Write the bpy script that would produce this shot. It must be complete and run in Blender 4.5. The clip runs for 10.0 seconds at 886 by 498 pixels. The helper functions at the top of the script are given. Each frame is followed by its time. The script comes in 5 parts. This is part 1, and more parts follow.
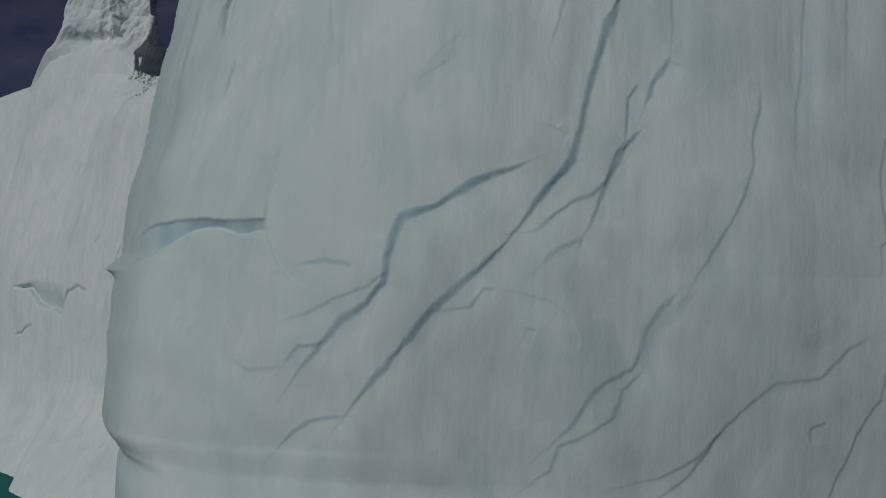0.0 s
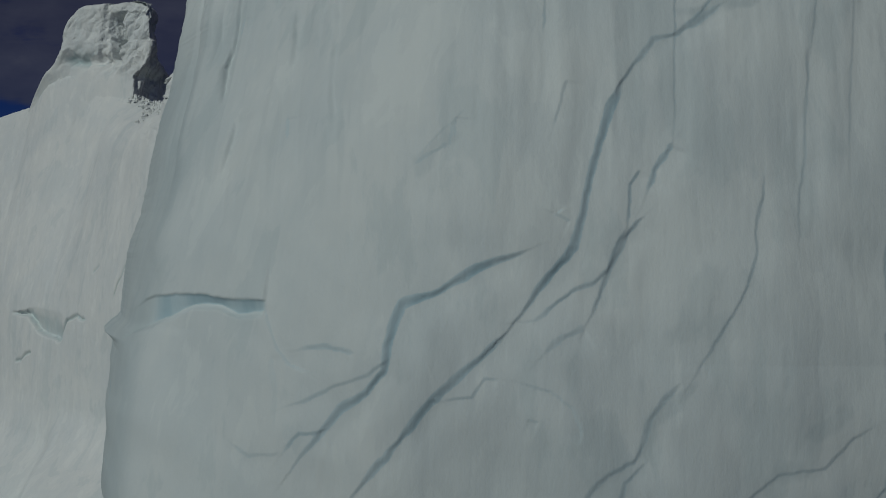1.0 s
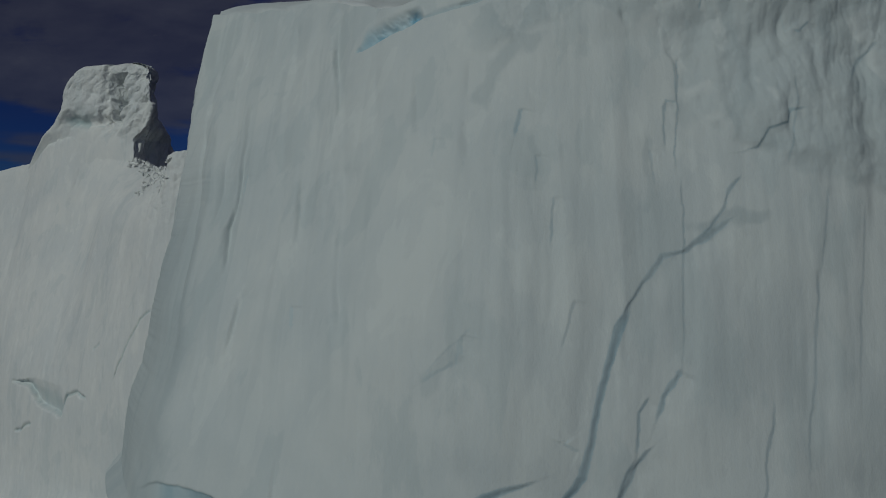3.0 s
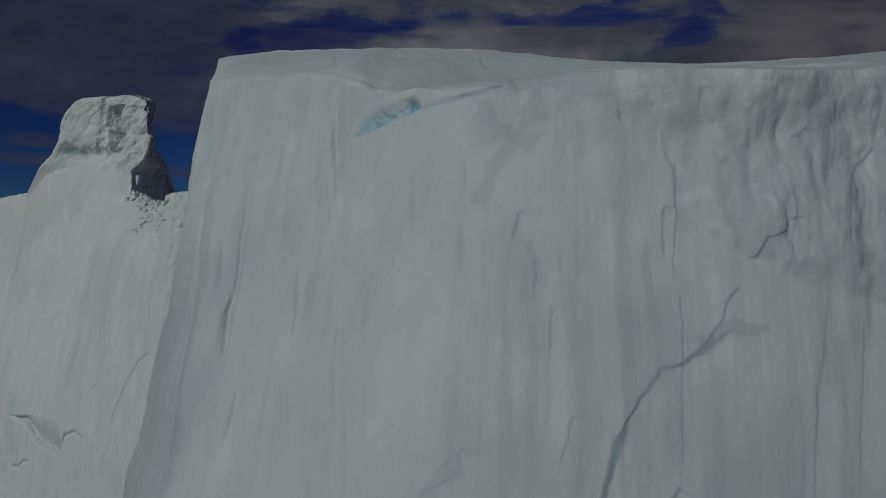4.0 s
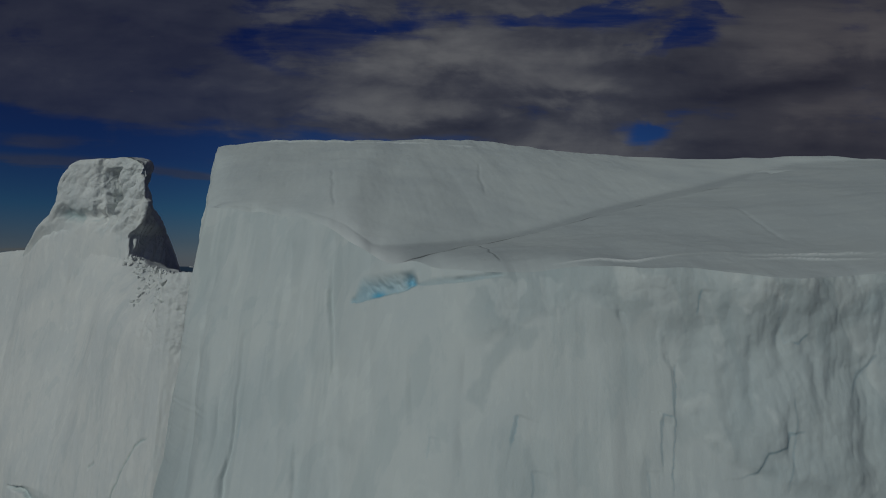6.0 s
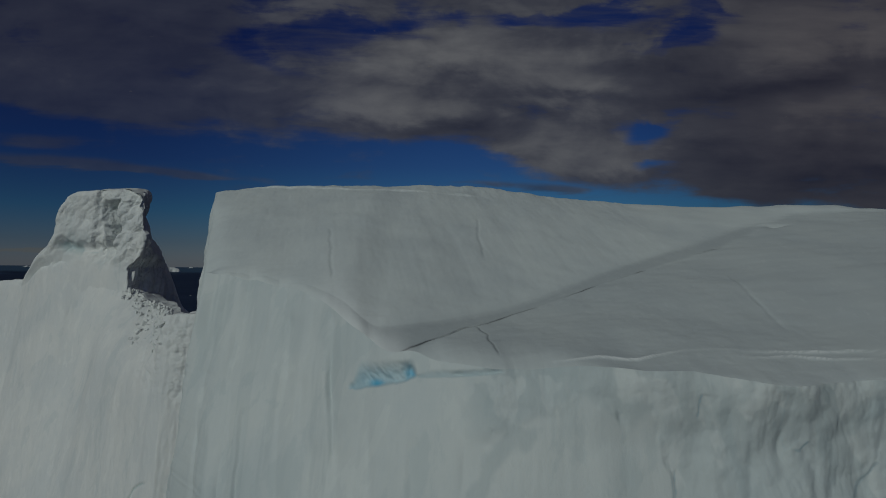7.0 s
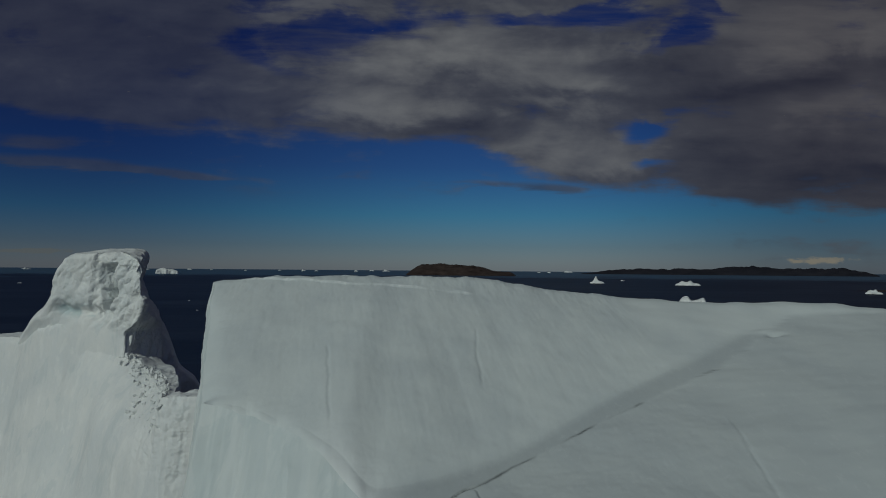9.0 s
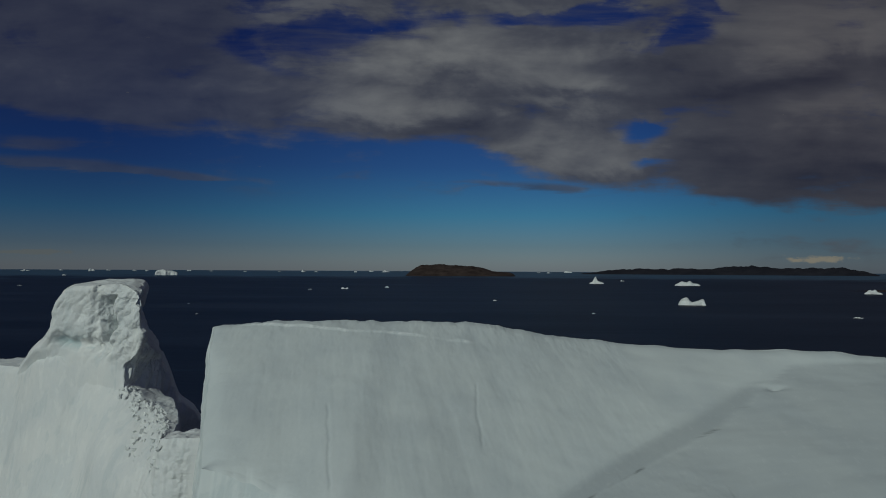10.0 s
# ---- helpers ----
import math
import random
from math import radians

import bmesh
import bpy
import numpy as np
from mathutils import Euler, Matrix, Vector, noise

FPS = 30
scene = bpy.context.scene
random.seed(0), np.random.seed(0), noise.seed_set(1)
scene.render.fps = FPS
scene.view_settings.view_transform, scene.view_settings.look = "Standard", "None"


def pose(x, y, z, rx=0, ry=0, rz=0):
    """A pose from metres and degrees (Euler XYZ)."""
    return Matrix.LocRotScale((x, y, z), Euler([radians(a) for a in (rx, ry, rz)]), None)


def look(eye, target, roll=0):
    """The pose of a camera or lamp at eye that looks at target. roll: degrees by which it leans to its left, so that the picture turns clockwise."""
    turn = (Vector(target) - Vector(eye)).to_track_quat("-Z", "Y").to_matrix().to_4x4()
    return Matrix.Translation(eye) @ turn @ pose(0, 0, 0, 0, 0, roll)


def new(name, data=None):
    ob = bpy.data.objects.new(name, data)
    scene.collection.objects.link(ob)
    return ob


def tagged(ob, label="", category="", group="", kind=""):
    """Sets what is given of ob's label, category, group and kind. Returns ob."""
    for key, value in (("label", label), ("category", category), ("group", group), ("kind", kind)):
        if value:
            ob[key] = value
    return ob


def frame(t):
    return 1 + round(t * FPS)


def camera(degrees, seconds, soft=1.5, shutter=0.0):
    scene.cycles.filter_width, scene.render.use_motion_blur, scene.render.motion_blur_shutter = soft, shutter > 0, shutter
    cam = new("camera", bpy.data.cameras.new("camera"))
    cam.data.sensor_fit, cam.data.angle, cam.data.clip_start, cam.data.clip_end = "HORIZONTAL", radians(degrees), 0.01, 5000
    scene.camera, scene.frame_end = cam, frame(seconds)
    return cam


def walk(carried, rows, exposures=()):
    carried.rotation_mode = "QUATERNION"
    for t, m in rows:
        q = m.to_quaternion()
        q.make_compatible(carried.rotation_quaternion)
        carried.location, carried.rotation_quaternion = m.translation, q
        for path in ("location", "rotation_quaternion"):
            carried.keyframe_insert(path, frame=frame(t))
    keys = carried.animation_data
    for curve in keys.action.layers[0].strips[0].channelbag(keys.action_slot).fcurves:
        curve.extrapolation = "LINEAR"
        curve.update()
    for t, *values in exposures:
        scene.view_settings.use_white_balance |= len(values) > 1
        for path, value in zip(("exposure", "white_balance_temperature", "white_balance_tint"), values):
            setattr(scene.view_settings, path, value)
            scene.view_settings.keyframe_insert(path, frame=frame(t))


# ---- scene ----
cam = camera(66.0, 10.0, 1.0)
EYE = 21.5
PATH = [
    (0, 0.000, -0.000, -0.000, 0.001, 1.804, 0.915),
    (0.5, 0.013, 0.098, 1.151, 0.022, 1.777, 0.861),
    (1, -0.080, 0.095, 3.170, -0.006, 1.728, 0.824),
    (1.5, -0.224, 0.092, 5.185, -0.016, 1.781, 0.895),
    (2, -0.358, 0.141, 7.120, -0.027, 1.816, 0.887),
    (2.5, -0.409, 0.171, 9.172, -0.005, 1.807, 0.853),
    (4, -0.490, 0.120, 15.463, -0.178, 1.780, 0.741),
    (4.5, -0.486, 0.160, 17.518, -0.191, 1.817, 0.687),
    (5, -0.504, 0.165, 19.503, -0.213, 1.851, 0.676),
    (5.5, -0.513, 0.140, 21.537, -0.241, 1.855, 0.703),
    (6, -0.497, 0.159, 23.570, -0.228, 1.857, 0.703),
    (7.5, -0.488, 0.222, 29.825, -0.282, 1.802, 0.547),
    (8, -0.482, 0.224, 31.869, -0.292, 1.795, 0.539),
    (8.5, -0.514, 0.223, 33.908, -0.348, 1.795, 0.471),
    (9, -0.517, 0.200, 35.944, -0.371, 1.796, 0.450),
    (9.5, -0.544, 0.209, 37.980, -0.393, 1.797, 0.384),
    (10, -0.562, 0.169, 40.000, -0.409, 1.790, 0.290),
]
# the camera's own exposure drifts, and its white balance leans to green
KELVIN = 6230
STOPS = [(0.0, 0.03), (1.2, -0.05), (2.5, -0.2), (4.0, -0.25), (6.0, -0.27), (7.5, -0.29), (8.5, -0.08), (10.0, 0.17)]
walk(cam, [(t, look((x, y, EYE + z), (x - math.sin(radians(yaw)), y + math.cos(radians(yaw)), EYE + z + math.tan(radians(pitch))), roll))
           for t, x, y, z, yaw, pitch, roll in PATH], [(t, stops, KELVIN, -2 - 5 * max(0.0, t - 6.0) / 4) for t, stops in STOPS])

# ---- light ----
SUN = Vector((-0.49, -0.71, 0.50)).normalized()
lamp = new("sun", bpy.data.lights.new("sun", "SUN"))
lamp.data.energy, lamp.data.angle, lamp.data.color = 1.23, radians(0.53), (1.0, 0.97, 0.92)
lamp.matrix_world = look((0, 0, 200), Vector((0, 0, 200)) - SUN)


class Nodes:
    """Short forms for wiring node trees."""

    def __init__(self, tree):
        self.tree = tree
        tree.nodes.clear()

    def add(self, kind, links=None, **values):
        node = self.tree.nodes.new(kind)
        for key, value in values.items():
            setattr(node, key, value)
        for key, value in (links or {}).items():
            if isinstance(value, bpy.types.NodeSocket):
                self.tree.links.new(value, node.inputs[key])
            else:
                node.inputs[key].default_value = value
        return node

    def math(self, op, a, b=0.0, c=0.0, clamp=False):
        return self.add("ShaderNodeMath", {0: a, 1: b, 2: c}, operation=op, use_clamp=clamp).outputs[0]

    def mix(self, fac, a, b, blend="MIX"):
        return self.add("ShaderNodeMix", {"Factor": fac, 6: a, 7: b}, data_type="RGBA", blend_type=blend).outputs[2]

    def ramp(self, fac, stops, mode="LINEAR"):
        node = self.add("ShaderNodeValToRGB", {"Fac": fac})
        node.color_ramp.interpolation = mode
        while len(node.color_ramp.elements) < len(stops):
            node.color_ramp.elements.new(0.5)
        for element, (at, colour) in zip(node.color_ramp.elements, stops):
            element.position = at
            element.color = (*colour, 1) if len(colour) == 3 else colour
        return node.outputs[0]

    def smooth(self, value, low, high):
        node = self.add("ShaderNodeMapRange", {"Value": value, "From Min": low, "From Max": high}, interpolation_type="SMOOTHSTEP")
        return node.outputs[0]

    def noise(self, vector, scale, detail=4.0, rough=0.5, distort=0.0):
        return self.add("ShaderNodeTexNoise", {"Vector": vector, "Scale": scale, "Detail": detail, "Roughness": rough, "Distortion": distort}).outputs[0]

    def scaled(self, vector, sx, sy, sz):
        return self.add("ShaderNodeMapping", {"Vector": vector, "Scale": (sx, sy, sz)}).outputs[0]


def build_sky():
    """Clear polar sky that pales towards the horizon, under broken layers of grey cloud."""
    world = bpy.data.worlds.new("sky")
    scene.world = world
    world.use_nodes = True
    n = Nodes(world.node_tree)
    way = n.add("ShaderNodeTexCoord").outputs["Generated"]
    sep = n.add("ShaderNodeSeparateXYZ", {0: way})
    x, y, z = sep.outputs
    air = n.add("ShaderNodeTexSky", sky_type="NISHITA", sun_disc=False, sun_elevation=math.asin(SUN.z), sun_rotation=math.atan2(SUN.x, SUN.y),
                altitude=50, air_density=1.0, dust_density=0.6, ozone_density=2.0).outputs[0]
    # the deep blue of the upper sky
    clear = n.mix(1.0, air, n.ramp(n.math("MAXIMUM", z, 0.0), [(0.0, (0.242, 0.258, 0.385)), (0.035, (0.152, 0.197, 0.310)), (0.08, (0.086, 0.190, 0.320)), (0.15, (0.062, 0.115, 0.260)), (0.3, (0.036, 0.056, 0.185)), (1.0, (0.06, 0.09, 0.2))]), "MULTIPLY")
    side = n.math("DIVIDE", x, n.math("MAXIMUM", y, 0.3))
    clear = n.mix(n.math("MULTIPLY", n.smooth(side, 0.05, -0.55), n.math("MULTIPLY", n.smooth(z, -0.08, 0.12), 0.75)), clear, n.mix(1.0, clear, (0.37, 0.33, 0.51, 1), "MULTIPLY"))
    clear = n.mix(n.math("MULTIPLY", n.smooth(side, 0.12, 0.6), 0.8), clear, n.mix(1.0, clear, (0.4, 0.42, 0.48, 1), "MULTIPLY"))
    # bearing and height as slopes from straight ahead; the cloud is drawn out sideways
    front = n.math("MAXIMUM", y, 0.05)
    u, v = n.math("DIVIDE", x, front), n.math("DIVIDE", z, front)
    veil = n.add("ShaderNodeCombineXYZ", {0: u, 1: n.math("MULTIPLY", v, 1.9), 2: 0.37}).outputs[0]

    def moved(dx, dy):
        return n.add("ShaderNodeVectorMath", {0: veil, 1: (dx, dy, 0.0)}, operation="ADD").outputs[0]

    large = n.noise(veil, 3.4, 3.0, 0.5, 0.2)
    puffs = n.noise(veil, 7.5, 9.0, 0.54, 0.25)
    lit_side = n.noise(moved(-0.015, 0.035), 7.5, 9.0, 0.54, 0.25)
    fibres = n.noise(n.scaled(veil, 1.0, 3.2, 1.0), 9.0, 7.0, 0.58, 0.3)
    relief = n.math("SUBTRACT", puffs, lit_side)
    u0 = n.math("ADD", u, n.math("MULTIPLY", n.math("SUBTRACT", puffs, 0.5), 0.05))
    v0 = n.math("ADD", v, n.math("MULTIPLY", n.math("SUBTRACT", fibres, 0.5), 0.018))
    u1 = n.math("ADD", u, n.math("MULTIPLY", n.math("SUBTRACT", large, 0.5), 0.2))
    v1 = n.math("ADD", v, n.math("MULTIPLY", n.math("SUBTRACT", puffs, 0.5), 0.10))

    def heap(cu, cv, ru, rv, lean=0.0, u=u1, v=v1):
        du = n.math("DIVIDE", n.math("SUBTRACT", u, cu), ru)
        dv = n.math("DIVIDE", n.math("SUBTRACT", n.math("SUBTRACT", v, cv), n.math("MULTIPLY", n.math("SUBTRACT", u, cu), lean)), rv)
        r = n.math("ADD", n.math("MULTIPLY", du, du), n.math("MULTIPLY", dv, dv))
        return n.math("POWER", 2.718, n.math("MULTIPLY", r, -1.0))

    def sum_of(start, heaps):
        for weight, *where in heaps:
            start = n.math("ADD", start, n.math("MULTIPLY", heap(*where), weight))
        return start

    # the lower edge of the cloud sheet comes down towards the right
    edge = n.ramp(n.math("ADD", n.math("MULTIPLY", u, 0.75), 0.5), [(k, (e, e, e)) for k, e in (
        (0.01, 0.235), (0.2, 0.205), (0.32, 0.19), (0.45, 0.194), (0.51, 0.186), (0.57, 0.167), (0.62, 0.142), (0.695, 0.120), (0.76, 0.116), (0.82, 0.105), (0.88, 0.089), (0.99, 0.087))])
    bank = n.smooth(n.math("SUBTRACT", v, edge), -0.022, 0.03)
    bank = sum_of(bank, ((-1.25, -0.175, 0.360, 0.105, 0.044), (-0.5, -0.27, 0.308, 0.09, 0.014, -0.25), (-1.0, 0.22, 0.378, 0.075, 0.022), (-0.85, 0.36, 0.356, 0.055, 0.018, 0.2),
                         (-0.7, 0.11, 0.375, 0.06, 0.012), (-0.7, 0.40, 0.392, 0.06, 0.012), (-0.5, 0.013, 0.368, 0.03, 0.01), (-0.85, 0.312, 0.202, 0.028, 0.017), (-0.6, 0.316, 0.160, 0.024, 0.012),
                         (-0.45, 0.31, 0.335, 0.05, 0.010), (0.4, 0.08, 0.29, 0.12, 0.05)))
    ahead = n.smooth(y, 0.1, 0.4)
    cover = n.math("ADD", bank, n.math("ADD", n.math("MULTIPLY", n.math("SUBTRACT", puffs, 0.5), 1.9), n.math("MULTIPLY", n.math("SUBTRACT", fibres, 0.5), 1.1)))
    around = n.noise(n.scaled(way, 1.0, 1.0, 2.2), 4.2, 4.0, 0.5, 0.3)
    cover = n.math("ADD", n.math("MULTIPLY", cover, ahead), n.math("MULTIPLY", n.math("ADD", n.math("MULTIPLY", n.math("SUBTRACT", around, 0.5), 1.6), 0.36), n.math("SUBTRACT", 1.0, ahead)))
    mask = n.smooth(cover, 0.08, 0.82)
    # clear air well below the sheet, thin wisps across its gaps
    mask = n.math("MULTIPLY", mask, n.math("MAXIMUM", n.math("SUBTRACT", 1.0, ahead), n.smooth(n.math("SUBTRACT", v, edge), -0.10, -0.05)))
    wisps = n.math("MULTIPLY", n.smooth(v, 0.20, 0.28), n.math("ADD", 0.04, n.math("MULTIPLY", n.smooth(fibres, 0.3, 0.75), 0.55)))
    mask = n.math("MAXIMUM", mask, n.math("MULTIPLY", wisps, ahead))
    streaks = n.math("ADD", heap(-0.56, 0.152, 0.15, 0.012, -0.05, u0, v0), n.math("ADD", heap(-0.38, 0.137, 0.10, 0.006, -0.08, u0, v0), n.math("ADD", n.math("MULTIPLY", heap(0.06, 0.129, 0.05, 0.006, -0.03, u0, v0), 0.6), n.math("MULTIPLY", heap(0.18, 0.122, 0.08, 0.009, -0.06, u0, v0), 0.75))))
    streaks = n.math("ADD", streaks, n.math("MULTIPLY", heap(-0.60, 0.185, 0.10, 0.014, 0.0, u0, v0), 0.55))
    mask = n.math("MAXIMUM", mask, n.math("MULTIPLY", n.math("MULTIPLY", n.smooth(streaks, 0.02, 0.3), n.smooth(n.math("ADD", streaks, n.math("MULTIPLY", n.math("SUBTRACT", fibres, 0.5), 1.6)), 0.2, 0.85)), 0.75))
    tone = n.math("ADD", 0.46, n.math("ADD", n.math("MULTIPLY", relief, n.math("SUBTRACT", 1.05, n.math("MULTIPLY", n.smooth(u, 0.15, 0.5), 0.75))), n.math("ADD", n.math("MULTIPLY", n.math("SUBTRACT", large, 0.5), 0.75), n.math("MULTIPLY", n.math("SUBTRACT", fibres, 0.5), 0.26))))
    tone = sum_of(tone, ((0.24, 0.07, 0.330, 0.07, 0.035), (0.2, 0.13, 0.280, 0.06, 0.028), (0.36, 0.216, 0.277, 0.04, 0.024), (0.2, -0.136, 0.236, 0.15, 0.03), (0.18, 0.51, 0.355, 0.16, 0.05),
                         (0.26, 0.28, 0.162, 0.05, 0.014), (0.14, 0.55, 0.240, 0.12, 0.022), (0.15, -0.05, 0.330, 0.06, 0.05), (-0.28, 0.55, 0.293, 0.18, 0.022, 0.12), (-0.26, 0.58, 0.140, 0.16, 0.055),
                         (-0.22, 0.013, 0.214, 0.22, 0.016), (-0.12, 0.30, 0.310, 0.06, 0.02), (-0.16, 0.386, 0.180, 0.06, 0.022), (-0.14, 0.40, 0.25, 0.08, 0.02)))
    tone = n.math("SUBTRACT", tone, n.math("MULTIPLY", n.smooth(u, -0.12, -0.5), 0.2))
    body = n.ramp(tone, [(0.12, (0.25, 0.25, 0.40)), (0.45, (0.54, 0.52, 0.68)), (0.85, (1.28, 1.19, 1.30))])
    body = n.mix(n.math("MULTIPLY", n.smooth(u, 0.0, -0.5), 0.55), body, (0.30, 0.31, 0.52, 1))
    body = n.mix(n.math("MULTIPLY", n.smooth(u, 0.2, 0.6), 0.5), body, n.mix(1.0, body, (0.80, 0.66, 0.62, 1), "MULTIPLY"))
    colour = n.mix(n.math("MULTIPLY", mask, n.math("ADD", 0.74, n.math("MULTIPLY", n.smooth(u, -0.45, 0.0), 0.22))), clear, body)
    # low sunlit cumulus along the horizon
    knots = n.noise(n.scaled(way, 1.0, 1.0, 2.0), 60.0, 5.0, 0.55)
    for cu, cv, ru, rv, glow in ((-0.60, 0.024, 0.07, 0.005, (0.85, 0.84, 0.88, 1)), (0.565, 0.019, 0.055, 0.006, (2.0, 1.6, 1.25, 1))):
        low = n.smooth(n.math("ADD", heap(cu, cv, ru, rv, 0.0, u0, v0), n.math("MULTIPLY", n.math("SUBTRACT", knots, 0.5), 1.6)), 0.35, 0.75)
        colour = n.mix(n.math("MULTIPLY", n.math("MULTIPLY", low, n.smooth(v, 0.008, 0.016)), 0.75), colour, glow)
    back = n.add("ShaderNodeBackground", {"Color": colour, "Strength": 0.1})
    n.add("ShaderNodeOutputWorld", {0: back.outputs[0]})


build_sky()


# ---- materials ----
def material(name):
    m = bpy.data.materials.new(name)
    m.use_nodes = True
    return m, Nodes(m.node_tree)


def finish(n, shader):
    n.add("ShaderNodeOutputMaterial", {0: shader.outputs[0]})


def make_ice(name, snow, deep, bump=0.35, rough=0.62, crag=0.0):
    """Dense glacier ice under a rind of frost; 'clear' marks the bare blue ice of fractures and some shaded recesses,
    'dull' grey ice and shade put into the colour, 'vivid' the deepest blue.
    """
    m, n = material(name)
    place = n.add("ShaderNodeTexCoord").outputs["Object"]
    clear = n.add("ShaderNodeAttribute", attribute_name="clear").outputs["Fac"]
    streak = n.noise(n.scaled(place, 1.0, 1.0, 0.16), 0.8, 6.0, 0.55)
    mottle = n.noise(place, 0.16, 5.0, 0.55)
    grain = n.noise(place, 9.0, 6.0, 0.65)
    lines = n.noise(n.scaled(place, 1.0, 1.0, 0.06), 3.2, 4.0, 0.6)
    tone = n.math("ADD", n.math("ADD", n.math("MULTIPLY", streak, 0.24), n.math("MULTIPLY", mottle, 0.62)), n.math("MULTIPLY", lines, 0.14))
    body = n.mix(n.smooth(tone, 0.36, 0.66), (snow[0] * 0.895, snow[1] * 0.92, snow[2] * 0.945, 1), (*snow, 1))
    body = n.mix(n.math("MULTIPLY", grain, 0.12), body, (snow[0] * 0.8, snow[1] * 0.82, snow[2] * 0.84, 1))
    flakes = n.noise(n.scaled(place, 1.0, 1.0, 0.34), 0.42, 8.0, 0.6, 0.35)
    body = n.mix(n.math("MULTIPLY", n.smooth(flakes, 0.54, 0.60), 0.34), body, (snow[0] * 0.74, snow[1] * 0.80, snow[2] * 0.83, 1))
    body = n.mix(n.math("MULTIPLY", n.smooth(flakes, 0.43, 0.39), 0.30), body, (min(1, snow[0] * 1.1), min(1, snow[1] * 1.1), min(1, snow[2] * 1.09), 1))
    vivid = n.add("ShaderNodeAttribute", attribute_name="vivid").outputs["Fac"]
    dull = n.add("ShaderNodeAttribute", attribute_name="dull").outputs["Fac"]
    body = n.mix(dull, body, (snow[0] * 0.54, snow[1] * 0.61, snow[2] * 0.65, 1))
    body = n.mix(clear, body, n.mix(n.smooth(streak, 0.3, 0.7), (*deep, 1), (deep[0] * 1.35, deep[1] * 1.2, deep[2] * 1.15, 1)))
    body = n.mix(vivid, body, (0.14, 0.47, 0.68, 1))
    fleck = n.noise(n.scaled(place, 1.0, 1.0, 0.5), 2.2, 6.0, 0.62)
    relief = n.math("ADD", n.math("MULTIPLY", grain, 0.06), n.math("ADD", n.math("MULTIPLY", streak, 0.35), n.math("ADD", n.math("MULTIPLY", fleck, 0.40), n.math("MULTIPLY", lines, 0.14))))
    bumped = n.add("ShaderNodeBump", {"Strength": bump, "Distance": 0.12, "Height": relief})
    if crag:
        # broken facets at two sizes, on warped cells, where 'rugged' says so
        warp = n.add("ShaderNodeTexNoise", {"Vector": place, "Scale": 0.5, "Detail": 4.0}).outputs["Color"]
        bent = n.add("ShaderNodeVectorMath", {0: place, 1: n.add("ShaderNodeVectorMath", {0: warp, 3: 2.2}, operation="SCALE").outputs[0]}, operation="ADD").outputs[0]
        large = n.add("ShaderNodeTexVoronoi", {"Vector": bent, "Scale": 0.55}).outputs["Distance"]
        small = n.add("ShaderNodeTexVoronoi", {"Vector": bent, "Scale": 1.7}).outputs["Distance"]
        rugged = n.add("ShaderNodeAttribute", attribute_name="rugged").outputs["Fac"]
        broken = n.math("MULTIPLY", n.math("ADD", large, n.math("MULTIPLY", small, 0.35)), rugged)
        bumped = n.add("ShaderNodeBump", {"Strength": crag, "Distance": 1.0, "Height": broken, "Normal": bumped.outputs[0]})
    shader = n.add("ShaderNodeBsdfPrincipled", {"Base Color": body, "Roughness": rough, "Specular IOR Level": 0.25, "Normal": bumped.outputs[0]})
    finish(n, shader)
    return m


def make_snow(name, snow, bump=0.4):
    """Wind-packed firn with faint sastrugi; 'clear' marks greyer places and bare ice, 'vivid' crack shade put into the
    colour; sunlit edges are coloured pale too.
    """
    m, n = material(name)
    place = n.add("ShaderNodeTexCoord").outputs["Object"]
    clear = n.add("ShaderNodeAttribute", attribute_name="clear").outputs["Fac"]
    wide = n.noise(n.scaled(place, 1.0, 0.4, 1), 0.30, 5.0, 0.55)
    rippled = n.noise(n.scaled(place, 1.0, 0.7, 1), 1.2, 6.0, 0.6, 0.3)
    grain = n.noise(place, 14.0, 5.0, 0.6)
    body = n.mix(n.smooth(wide, 0.3, 0.7), (snow[0] * 0.9, snow[1] * 0.91, snow[2] * 0.93, 1), (*snow, 1))
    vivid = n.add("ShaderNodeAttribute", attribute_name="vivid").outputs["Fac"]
    lit_edge = n.add("ShaderNodeAttribute", attribute_name="lit_edge").outputs["Fac"]
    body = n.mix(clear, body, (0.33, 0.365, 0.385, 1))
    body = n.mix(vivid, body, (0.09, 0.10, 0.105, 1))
    body = n.mix(lit_edge, body, (0.86, 0.88, 0.87, 1))
    fleck = n.noise(n.scaled(place, 1.0, 0.5, 1), 2.6, 5.0, 0.65)
    body = n.mix(n.math("MULTIPLY", n.smooth(fleck, 0.56, 0.68), 0.16), body, (0.80, 0.83, 0.82, 1))
    relief = n.math("ADD", n.math("MULTIPLY", rippled, 0.8), n.math("MULTIPLY", grain, 0.2))
    bumped = n.add("ShaderNodeBump", {"Strength": bump, "Distance": 0.10, "Height": relief})
    shader = n.add("ShaderNodeBsdfPrincipled", {"Base Color": body, "Roughness": 0.75, "Specular IOR Level": 0.2, "Normal": bumped.outputs[0]})
    finish(n, shader)
    return m


